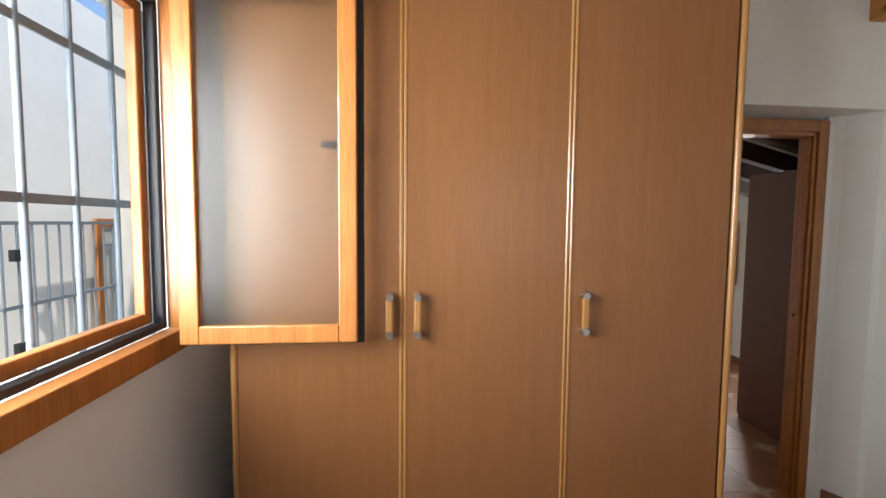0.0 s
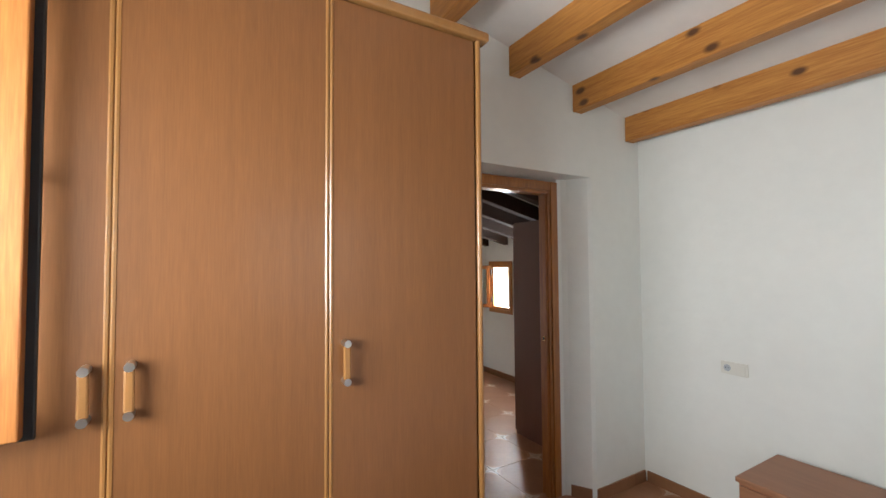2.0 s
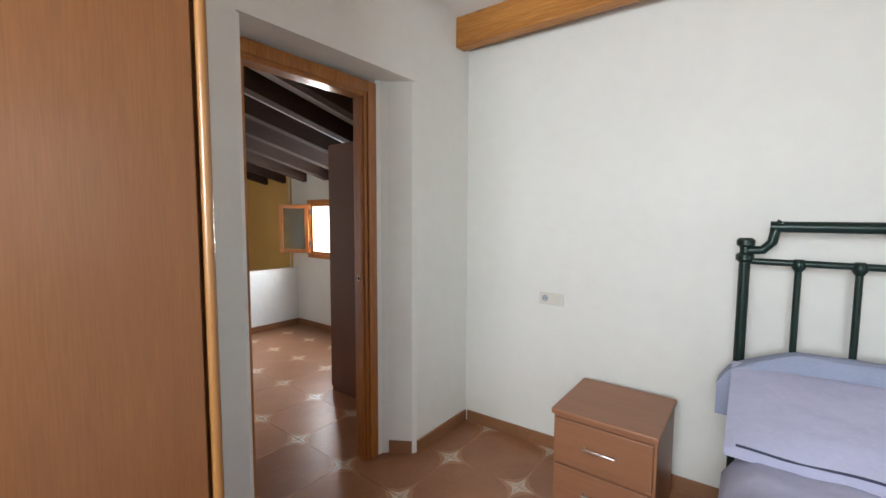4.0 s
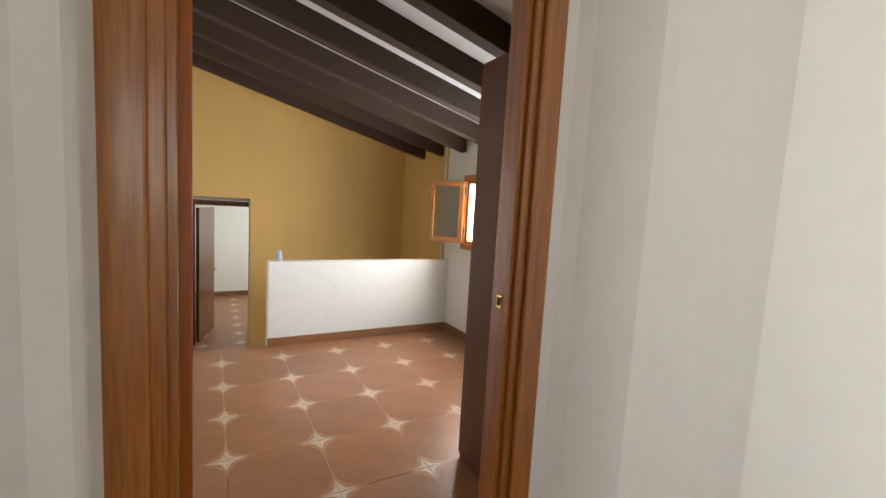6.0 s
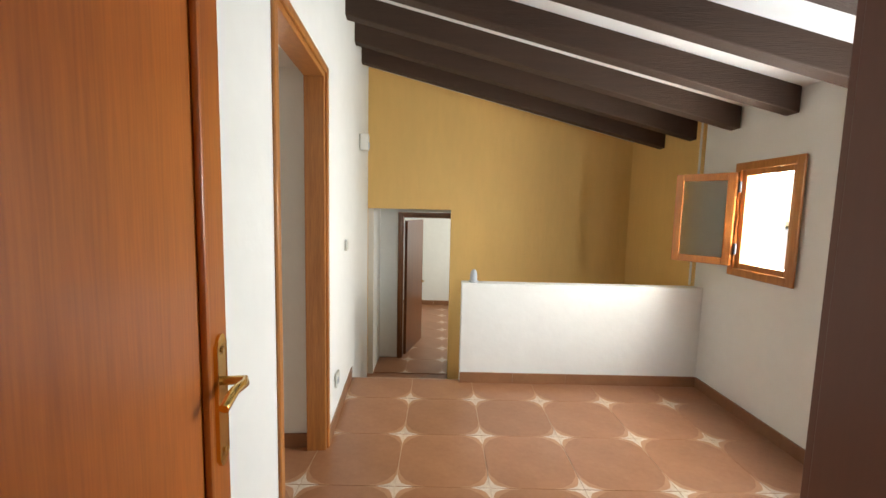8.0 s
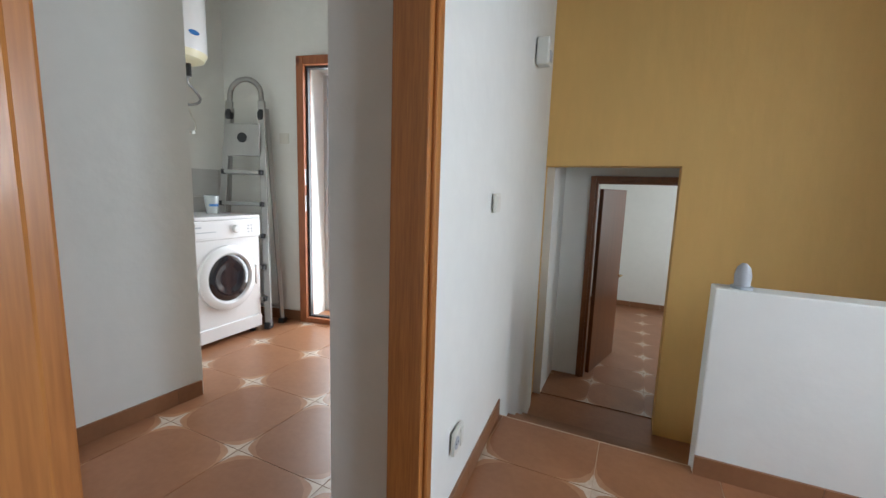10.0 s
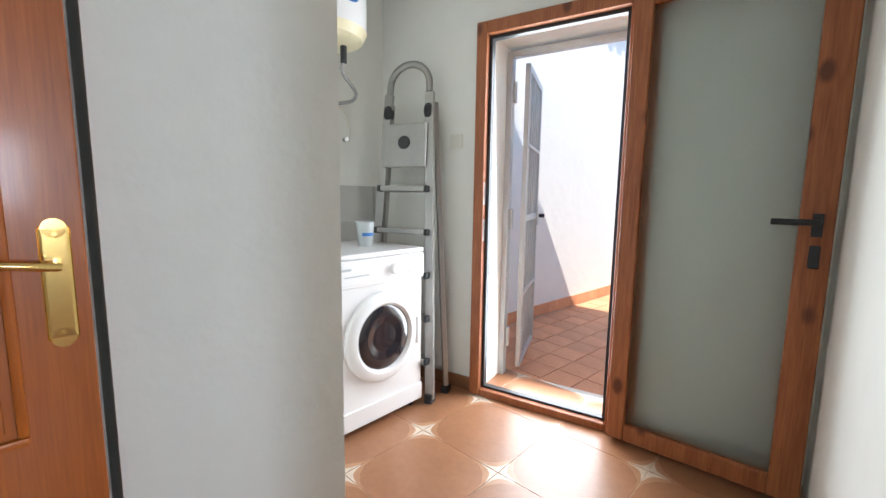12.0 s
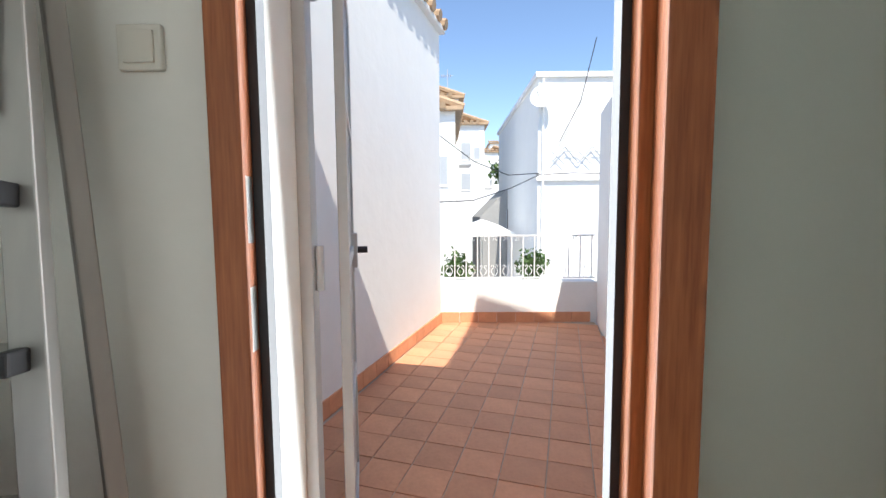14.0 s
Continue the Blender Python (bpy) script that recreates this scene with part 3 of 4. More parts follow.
bed = empty("bed", BED @ pose(2.98, -1.0, 0), "iron bed with dark green tubular headboard", "bed")
for s in (-1, 1):
    bar("post", [(0, s * 0.72, 0.0), (0, s * 0.72, 1.34)], 0.021, IRON, bed, n=14)
    bm = bmesh.new()
    for z in (1.27, 1.335):
        turned(bm, [(0.024, -0.02), (0.034, -0.01), (0.034, 0.01), (0.024, 0.02)], Matrix.Translation((0, s * 0.72, z)), 14)
    part("collar", bm, IRON, bed, smooth=True)
    bar("curl", [(0, s * 0.72, 1.30), (0, s * 0.66, 1.305), (0, s * 0.63, 1.34), (0, s * 0.62, 1.40), (0, s * 0.60, 1.425)], 0.019, IRON, bed)
    bar("side_rail", [(0, s * 0.70, 0.3), (-1.95, s * 0.70, 0.3)], 0.022, IRON, bed)
    bar("foot", [(-1.95, s * 0.70, 0.0), (-1.95, s * 0.70, 0.33)], 0.021, IRON, bed)
bar("top_rail", [(0, -0.64, 1.405), (0, 0.64, 1.405)], 0.023, IRON, bed, n=14)
bar("lower_rail", [(0, -0.72, 1.255), (0, 0.72, 1.255)], 0.014, IRON, bed)
for k in range(7):
    y = 0.54 - 0.18 * k
    bar("spindle", [(0, y, 0.4), (0, y, 1.255)], 0.012, IRON, bed)
    bm = bmesh.new()
    turned(bm, [(0.012, -0.03), (0.024, -0.012), (0.024, 0.006), (0.016, 0.022)], Matrix.Translation((0, y, 1.25)), 12)
    part("collar", bm, IRON, bed, smooth=True)


def soft_block(x0, x1, y0, y1, z0, z1, nx, ny, amp, seed, puff=0.0):
    """A padded block with rounded rims and folds."""
    bm = bmesh.new()
    grid = {}
    for i in range(nx + 1):
        for j in range(ny + 1):
            u, v = i / nx, j / ny
            rim = min(1, 6 * min(u, 1 - u, v, 1 - v)) ** 0.5 if puff else min(1, 14 * min(u, 1 - u, v, 1 - v)) ** 0.5
            x, y = x0 + (x1 - x0) * u, y0 + (y1 - y0) * v
            f = noise.noise(Vector((x * 6 + seed, y * 3.5, seed))) + 0.5 * noise.noise(Vector((x * 14, y * 11, seed)))
            z = z0 + (z1 - z0) * (0.45 + 0.55 * rim) + puff * math.sin(math.pi * u) * math.sin(math.pi * v) + amp * f * rim
            grid[i, j, 1] = bm.verts.new((x, y, z))
            grid[i, j, 0] = bm.verts.new((x, y, z0))
    for i in range(nx):
        for j in range(ny):
            for k in (0, 1):
                bm.faces.new([grid[a, b, k] for a, b in ((i, j), (i + 1, j), (i + 1, j + 1), (i, j + 1))])
    for i in range(nx):
        for j in (0, ny):
            bm.faces.new([grid[i, j, 0], grid[i + 1, j, 0], grid[i + 1, j, 1], grid[i, j, 1]])
    for j in range(ny):
        for i in (0, nx):
            bm.faces.new([grid[i, j, 0], grid[i, j + 1, 0], grid[i, j + 1, 1], grid[i, j, 1]])
    return bm


tagged(part("mattress", soft_block(1.02, 2.95, -1.70, -0.29, 0.32, 0.58, 40, 28, 0.006, 2), SHEET, m=BED, smooth=True), "mattress with fitted lilac-grey sheet", "mattress")
tagged(part("bedspread", soft_block(1.0, 2.62, -1.735, -0.255, 0.34, 0.605, 60, 44, 0.014, 5), SHEET, m=BED, smooth=True), "rumpled lilac-grey cotton bedspread on bed", "bedspread")
pb = soft_block(2.50, 2.90, -1.68, -0.26, 0.59, 0.645, 40, 60, 0.010, 9, 0.03)
for v in pb.verts:
    if v.co.z > 0.595:
        v.co.z += 0.21 * max(0.0, (v.co.x - 2.50) / 0.40) ** 0.9
tagged(part("pillow", pb, SHEET, m=BED, smooth=True), "long lilac-grey pillow against headboard", "pillow")
TRIM = mat("dark_blue_trim", (0.05, 0.055, 0.10), 0.8, var=0.3)
tagged(bar("pillow_trim", [BED @ Vector((2.500 + 0.010 * math.sin(9 * y), y, 0.634 + 0.006 * math.sin(17 * y))) for y in (-1.66 + 0.035 * k for k in range(40))], 0.0045, TRIM), "thin dark blue trim along pillow edge", "trim")
STRIPE = mat("white_cotton_band", (0.66, 0.66, 0.72), 0.85, var=0.15, scale=6, bump=0.4, bscale=16)
band = soft_block(1.85, 2.2, -1.738, -0.252, 0.35, 0.618, 14, 44, 0.010, 5)
tagged(part("bed_runner", band, STRIPE, m=BED, smooth=True), "pale band of cloth across the bed", "bed runner")
tagged(part("blanket_roll", soft_block(2.84, 2.955, -1.70, -0.21, 0.60, 0.89, 16, 40, 0.008, 4, 0.02), BLANKET, m=BED, smooth=True), "grey-blue bolster behind the pillow", "bolster")


def wall_box(name, m, w, h, label, socket=False):
    o = empty(name, m, label, "socket" if socket else "switch")
    bx("plate", (-w / 2, w / 2, -0.012, 0.0, -h / 2, h / 2), PLASTIC, o, bevel=0.003)
    if socket:
        bm = bmesh.new()
        turned(bm, [(0.021, 0), (0.021, 0.002)], Matrix.Translation((-w / 4, -0.012, 0)) @ Matrix.Rotation(radians(90), 4, "X"), 20)
        part("socket_well", bm, GREY, o)
        for s in (-1, 1):
            bar("pin_hole", [(-w / 4 + s * 0.009, -0.0135, 0), (-w / 4 + s * 0.009, -0.0148, 0)], 0.003, BLACK, o)
        bx("rocker", (0.008, w / 2 - 0.01, -0.0165, -0.011, -h / 2 + 0.01, h / 2 - 0.01), PLASTIC, o, bevel=0.002)
    else:
        bx("rocker", (-w / 2 + 0.012, w / 2 - 0.012, -0.017, -0.011, -h / 2 + 0.012, h / 2 - 0.012), PLASTIC, o, bevel=0.002)
    return o


wall_box("wall_socket", BED @ pose(3.136, 0.66, 0.945, 0, 0, -92.5), 0.155, 0.078, "white double socket and switch on wall", True)
wall_box("light_switch", pose(1.283, 4.14, 1.045, 0, 0, 94.4), 0.075, 0.075, "white light switch on landing wall")
wall_box("wall_socket", pose(1.315, 3.75, 0.28, 0, 0, 94.4), 0.09, 0.08, "white low socket on landing wall", True)
wall_box("light_switch", MT @ pose(0.30, 5.06, 1.44), 0.08, 0.08, "cream light switch beside terrace door")

# ---- landing things ----
ar = empty("armoire", pose(2.80, 1.575, 0), "tall plain dark brown laminate wardrobe", "wardrobe")
bx("body", (0.0, 0.9, 0.0, 0.725, 0.0, 2.0), ARMOIRE, ar, bevel=0.003)
for k in range(2):
    d = bx("door", (0.004 + 0.448 * k, 0.446 + 0.448 * k, 0.727, 0.747, 0.03, 1.995), ARMOIRE, ar, bevel=0.002)
    bar("handle", [(0.40 + 0.09 * k, 0.75, 0.95), (0.40 + 0.09 * k, 0.775, 0.95), (0.40 + 0.09 * k, 0.775, 1.05), (0.40 + 0.09 * k, 0.75, 1.05)], 0.005, CHROME, d)
bm = bmesh.new()
turned(bm, [(0.036, 0), (0.036, 0.01), (0.026, 0.012), (0.028, 0.05), (0.022, 0.08), (0.008, 0.096)], Matrix.Translation((2.17, 4.445, 0.757)), 20)
tagged(part("parapet_ornament", bm, GREY, smooth=True), "small grey rounded ornament on parapet", "ornament")
sp = empty("siren_box", pose(1.222, 4.93, 1.84, 0, 0, 94.4), "small grey alarm box high on wall", "alarm box")
bx("case", (-0.045, 0.045, -0.07, 0, -0.07, 0.07), PLASTIC, sp, bevel=0.01)
bx("lens", (-0.03, 0.03, -0.076, -0.069, -0.05, 0.0), GREY, sp, bevel=0.002)
tagged(bar("paint_edge_pipe", [(3.845, 4.52, 0.76), (3.845, 4.52, 2.0)], 0.008, WHITE), "thin white pipe at wall corner", "pipe")

# ---- laundry things ----
wm = empty("washing_machine", pose(-0.685, 4.18, 0, 0, 0, 90) @ pose(0, 0, 0, 0, 0, 1) @ Matrix.Diagonal((1, 1, 1.02, 1)), "white front-loading washing machine with round door", "washing machine")
bx("body", (0, 0.55, 0.012, 0.50, 0.03, 0.825), ENAMEL, wm, bevel=0.008)
bx("top", (-0.002, 0.552, 0.0, 0.502, 0.826, 0.85), ENAMEL, wm, bevel=0.008)
bx("control_panel", (0.003, 0.547, -0.008, 0.014, 0.70, 0.825), ENAMEL, wm, bevel=0.008)
bx("kick_plate", (0.004, 0.546, 0.0, 0.014, 0.035, 0.125), ENAMEL, wm, bevel=0.004)
dr = bx("drawer", (0.015, 0.19, -0.012, -0.004, 0.715, 0.812), ENAMEL, wm, bevel=0.003)
bx("finger_slot", (0.05, 0.185, -0.0135, -0.0115, 0.752, 0.757), GREY, dr)
bx("badge", (0.025, 0.085, -0.0135, -0.0115, 0.782, 0.792), GREY, dr, "grey badge")
bm = bmesh.new()
turned(bm, [(0.026, 0), (0.026, 0.018), (0.021, 0.024)], Matrix.Translation((0.335, -0.008, 0.765)) @ Matrix.Rotation(radians(90), 4, "X"), 24)
part("knob", bm, ENAMEL, wm, smooth=True)
for k in range(6):
    bx("button", (0.435 + 0.03 * (k % 2), 0.447 + 0.03 * (k % 2), -0.0115, -0.007, 0.735 + 0.022 * (k // 2), 0.74 + 0.022 * (k // 2)), GREY, wm)
bm = bmesh.new()
MD = Matrix.Translation((0.275, 0.01, 0.44)) @ Matrix.Rotation(radians(90), 4, "X")
turned(bm, [(0.220, 0), (0.218, 0.02), (0.20, 0.034), (0.17, 0.036), (0.155, 0.022), (0.153, 0.012)], MD, 48)
door = part("porthole", bm, ENAMEL, wm, "round white door ring", smooth=True)
bm = bmesh.new()
turned(bm, [(0.157, 0.020), (0.142, 0.030), (0.10, 0.026), (0.06, 0.018), (0.01, 0.016)], MD, 48)
part("porthole_glass", bm, DARKGLASS, door, "dark bulging glass", smooth=True)
bx("door_grip", (0.478, 0.497, -0.03, -0.012, 0.36, 0.5), ENAMEL, door, bevel=0.008)
for z in (0.36, 0.45):
    bx("hinge", (0.073, 0.083, -0.012, 0.006, z, z + 0.025), BLACK, door)
for x in (0.05, 0.5):
    for y in (0.05, 0.45):
        bar("foot", [(x, y, 0.0), (x, y, 0.035)], 0.02, BLACK, wm)

cup = empty("plastic_cup", pose(-0.93, 4.53, 0.867), "translucent plastic measuring cup with blue mark", "cup")
bm = bmesh.new()
turned(bm, [(0.036, 0), (0.048, 0.125), (0.051, 0.127), (0.049, 0.13), (0.045, 0.128), (0.033, 0.004)], Matrix.Identity(4), 28)
part("beaker", bm, CLEAR, cup, smooth=True)
bm = bmesh.new()
for k in range(8):
    a0, a1 = -1.0 + 0.2 * k, -1.0 + 0.2 * (k + 1)
    vs = [bm.verts.new((r * math.cos(a), r * math.sin(a), z)) for a, z in ((a0, 0.055), (a1, 0.055), (a1, 0.072), (a0, 0.072)) for r in (0.0445,)]
    bm.faces.new(vs)
part("mark", bm, BLUE, cup, "blue printed band")

# folded step ladder leaning in the corner
ML = Matrix.Translation((-0.675, 4.765, 0.0)) @ Matrix.Rotation(radians(20), 4, "Z") @ Matrix.Rotation(radians(-5), 4, "X")
lad = empty("step_ladder", ML, "folded aluminium step ladder leaning in corner", "ladder")


def stile(name, a, b, w, t, mt, parent):
    a, b = Vector(a), Vector(b)
    d = b - a
    m = Matrix.Translation(a) @ d.to_track_quat("Z", "Y").to_matrix().to_4x4()
    bm = bmesh.new()
    box(bm, -t / 2, t / 2, -w / 2, w / 2, 0, d.length, m, bevel=0.003)
    return part(name, bm, mt, parent)


stile("front_stile", (0.0, 0, 0.02), (-0.085, 0, 1.70), 0.05, 0.026, ALU, lad)
stile("front_stile", (-0.42, 0, 0.02), (-0.335, 0, 1.70), 0.05, 0.026, ALU, lad)
stile("rear_stile", (0.03, 0.16, 0.02), (-0.075, 0.055, 1.66), 0.03, 0.022, ALU, lad)
stile("rear_stile", (-0.45, 0.16, 0.02), (-0.345, 0.055, 1.66), 0.03, 0.022, ALU, lad)
bar("rear_rung", [(-0.44, 0.15, 0.15), (0.02, 0.15, 0.15)], 0.012, ALU, lad)
bm = bmesh.new()
pts = [(-0.085, 0, 1.70), (-0.088, 0, 1.72)] + [(-0.21 + 0.122 * math.cos(a), 0, 1.74 + 0.12 * math.sin(a)) for a in (math.pi * k / 12 for k in range(13))] + [(-0.332, 0, 1.72), (-0.335, 0, 1.70)]
rod(bm, pts, 0.019, 10)
part("hand_hoop", bm, ALU, lad, smooth=True)
for k in range(5):
    z = 0.22 + 0.235 * k
    ins = 0.05 * z
    st = bx("tread", (-0.42 + ins + 0.013, -ins - 0.013, -0.045, 0.05, z, z + 0.028), ALU, lad, bevel=0.004) 
    if st:
        for x in (-0.42 + ins + 0.006, -ins - 0.006):
            bx("end_cap", (x - 0.010, x + 0.010, -0.050, 0.0, z - 0.004, z + 0.031), BLACK, st, bevel=0.004)
pl = bx("platform", (-0.342, -0.078, -0.035, -0.018, 1.29, 1.53), ALU, lad, "ribbed grey folding platform", bevel=0.008)
for k in range(14):
    bx("rib", (-0.332, -0.088, -0.037, -0.0345, 1.30 + 0.0165 * k, 1.307 + 0.0165 * k), ALU, pl)
bm = bmesh.new()
turned(bm, [(0.036, 0), (0.036, 0.006)], Matrix.Translation((-0.21, -0.036, 1.425)) @ Matrix.Rotation(radians(90), 4, "X"), 24)
part("disc", bm, BLACK, pl, "black disc")
for x in (-0.085, -0.335):
    bm = bmesh.new()
    turned(bm, [(0.028, -0.026), (0.035, -0.013), (0.035, 0.013), (0.028, 0.026)], Matrix.Translation((x, 0.0, 1.60)) @ Matrix.Rotation(radians(90), 4, "Y") @ Matrix.Diagonal((1.25, 0.8, 0.8, 1)), 18)
    part("joint", bm, BLACK, lad, "black plastic hinge joint", smooth=True)
for x, y in ((0.0, 0), (-0.42, 0), (0.03, 0.16), (-0.45, 0.16)):
    bx("foot", (x - 0.022, x + 0.022, y - 0.03, y + 0.03, 0.0, 0.05), BLACK, lad, bevel=0.004)

ht = empty("water_heater", pose(-1.03, 4.37, 1.865), "white cylindrical electric water heater with cream base", "water heater")
bm = bmesh.new()
turned(bm, [(0.20, 0.045), (0.205, 0.06), (0.205, 0.75), (0.17, 0.80)], Matrix.Identity(4), 36)
part("tank", bm, ENAMEL, ht, smooth=True)
bm = bmesh.new()
turned(bm, [(0.15, 0.0), (0.185, 0.01), (0.206, 0.05), (0.2, 0.052)], Matrix.Identity(4), 36)
part("base_cap", bm, CREAM, ht, "cream plastic base cap", smooth=True)
bm = bmesh.new()
turned(bm, [(0.03, 0), (0.03, 0.002)], Matrix.Translation((0.2045, 0.02, 0.15)) @ Matrix.Rotation(radians(90), 4, "Y") @ Matrix.Diagonal((0.5, 1.2, 1, 1)), 24)
part("badge", bm, BLUE, ht, "dark blue oval badge")
bx("bracket", (-0.235, -0.19, -0.12, 0.12, 0.3, 0.5), CHROME, ht)
for y in (-0.09, 0.09):
    bar("valve", [(0.03, y, 0.0), (0.03, y, -0.08)], 0.016, CHROME if y < 0 else BLACK, ht)
HOSE = mat("braided_hose", (0.33, 0.33, 0.32), 0.4, 0.6, var=0.5, scale=60)
def smooth_line(pts, n=6):
    """Points of a curve through the given ones."""
    p = [Vector(q) for q in pts]
    p = [p[0] * 2 - p[1]] + p + [p[-1] * 2 - p[-2]]
    out = []
    for k in range(1, len(p) - 2):
        for u in (q / n for q in range(n)):
            a, b, c, d = p[k - 1:k + 3]
            out.append(0.5 * (2 * b + (c - a) * u + (2 * a - 5 * b + 4 * c - d) * u * u + (3 * b - a - 3 * c + d) * u ** 3))
    return out + [p[-2]]


tagged(bar("heater_hose", smooth_line([(-1.0, 4.46, 1.80), (-1.03, 4.47, 1.75), (-1.06, 4.54, 1.71), (-1.08, 4.588, 1.672), (-1.09, 4.57, 1.635), (-1.13, 4.52, 1.62), (-1.243, 4.545, 1.632)]), 0.009, HOSE), "braided steel hose from heater to wall", "hose")
tagged(bar("heater_hose", smooth_line([(-1.0, 4.28, 1.80), (-1.05, 4.35, 1.76), (-1.11, 4.405, 1.70), (-1.12, 4.395, 1.63), (-1.13, 4.35, 1.598), (-1.15, 4.315, 1.592)]), 0.009, HOSE), "loose braided steel hose below heater", "hose")
tagged(bar("heater_cable", smooth_line([(-1.15, 4.43, 1.90), (-1.22, 4.50, 1.78), (-1.238, 4.56, 1.66), (-1.24, 4.615, 1.60), (-1.24, 4.655, 1.50), (-1.24, 4.635, 1.455)]), 0.005, PLASTIC), "white electric cable hanging down wall", "cable")
bm = bmesh.new()
turned(bm, [(0.035, 0), (0.033, 0.008), (0.012, 0.012)], Matrix.Translation((-1.25, 4.545, 1.632)) @ Matrix.Rotation(radians(90), 4, "Y"), 20)
tagged(part("wall_rosette", bm, CHROME, smooth=True), "chrome pipe rosette on wall", "pipe fitting")
tagged(bar("cable_end", [(-1.25, 4.62, 1.45), (-1.21, 4.62, 1.45), (-1.19, 4.60, 1.445)], 0.012, CHROME), "small chrome tap on wall", "tap")
splash = empty("wall_tiles", pose(-1.25, 3.9, 0), "pale grey glazed wall tiles behind washing machine", "tiles", kind="structure")
for k in range(4):
    for j in range(3):
        y0, y1 = 0.02 + 0.30 * k, min(0.017 + 0.30 * (k + 1), 1.0)
        bx("tile", (0.001, 0.009, y0, y1, 0.56 + 0.21 * j, 0.767 + 0.21 * j), SPLASH, splash)

# ---- terrace and street ----
tagged(bx("terrace_slab", (-1.5, 0.64, 5.3, 9.1, -0.4, -0.028), GROUT), "grouted terrace slab", "floor", kind="structure")
tr = wall("terrace_wall", (-1.30, 5.2), (-1.00, 8.72), 0.4, -0.4, 3.02, material=OUTER, label="tall sunlit whitewashed terrace wall")
wall("terrace_wall_east", (0.66, 9.06), (0.62, 5.55), 0.2, -0.4, 2.2, material=OUTER, label="whitewashed terrace side wall")
par = wall("terrace_parapet", (-1.0, 8.72), (0.66, 9.05), 0.2, -0.4, 0.42, material=OUTER, label="low whitewashed terrace parapet")
ev = empty("eave", pose(-1.30, 5.2, 3.02, 0, 0, 85.1), "white rendered eave with clay tiles", "eave", kind="structure")
bx("cornice", (0.0, 3.56, -0.06, 0.42, 0.0, 0.05), OUTER, ev, bevel=0.01)
for k in range(18):
    bar("roof_tile", [(0.1 + 0.2 * k, -0.09, 0.075), (0.1 + 0.2 * k, 0.42, 0.17)], 0.055, ROOF, ev, n=8)
dR = Vector((1.66, 9.05 - 8.72, 0))
rl = empty("terrace_railing", pose(-1.0, 8.72, 0.42, 0, 0, math.degrees(math.atan2(dR.y, dR.x))) @ pose(0, 0.08, 0), "white wrought-iron railing with scrolls on parapet", "railing")
RAILW = mat("white_iron_paint", (0.80, 0.80, 0.79), 0.4, var=0.1)
for z in (0.035, 0.50):
    bx("rail", (0.0, 1.69, -0.01, 0.01, z - 0.008, z + 0.008), RAILW, rl)
for k in range(14):
    x = 0.03 + 0.125 * k
    bx("baluster", (x - 0.006, x + 0.006, -0.006, 0.006, 0.04, 0.495), RAILW, rl)
    if k < 13:
        c = x + 0.0625
        for s in (-1, 1):
            pts = [(c + s * (0.006 + 0.03 * math.sin(a)), 0, 0.06 + 0.012 * k2) for k2, a in enumerate([math.pi * q / 8 for q in range(9)])] + [(c + s * 0.022, 0, 0.178), (c + s * 0.034, 0, 0.17), (c + s * 0.032, 0, 0.155)]
            bar("scroll", pts, 0.0045, RAILW, rl, n=6)
        for s in (-1, 1):
            pts = [(c + s * (0.03 - 0.022 * math.sin(a)), 0, 0.47 - 0.022 * math.cos(a)) for a in [math.pi * q / 6 for q in range(8)]]
            bar("scroll", pts, 0.004, RAILW, rl, n=5)

# unseen mass added over the landing, sized to cast the terrace shadow
tagged(bx("shadow_block", (0.45, 4.2, 1.3, 5.5, 2.92, 5.6), OUTER), "unseen block added above the house to shade the terrace", "wall", kind="structure")

# patio seen through the bedroom window
wall("patio_wall", (-2.75, 6.0), (-2.75, -2.9), -0.3, -3.0, 3.45, material=OUTER, label="whitewashed patio wall")
MP = BED @ pose(-2.66, 2.3, 0.36, 0, 0, 90)
pg = empty("patio_gate", MP, "dark grey iron gate in front of orange patio door", "gate")
for z in (0.02, 0.62, 1.2):
    bx("rail", (0.0, 1.80, -0.08, -0.06, z, z + 0.025), STEEL_BLUE, pg)
for k in range(16):
    bar("bar", [(0.02 + 0.118 * k, -0.07, 0.0), (0.02 + 0.118 * k, -0.07, 1.22)], 0.008, STEEL_BLUE, pg)
for z in (0.3, 0.95):
    bx("lock_box", (0.08, 0.16, -0.10, -0.06, z, z + 0.08), BLACK, pg)
pdr = empty("patio_door", MP, "orange wooden patio door with pale glass", "door", kind="structure")
bm = bmesh.new()
pane_frame(bm, 0.9, 1.25, 0.08, 0.03, -0.03)
part("frame", bm, FRAME_WOOD, pdr, m=pose(0.95, 0, 0.0))
bx("pane", (1.03, 1.77, -0.02, -0.01, 0.08, 1.17), SPLASH, pdr)
tagged(bx("patio_ledge", (-2.75, -2.45, 2.08, 4.18, 0.25, 0.355), OUTER), "white patio ledge", "ledge", kind="structure")

tagged(bx("ground", (-400, 400, -400, 400, -4.3, -4.2), GROUND), "pale street ground reaching to the hills", "ground", kind="structure")
MS = pose(-0.039, 4.376, 0, 0, 0, 12.1)


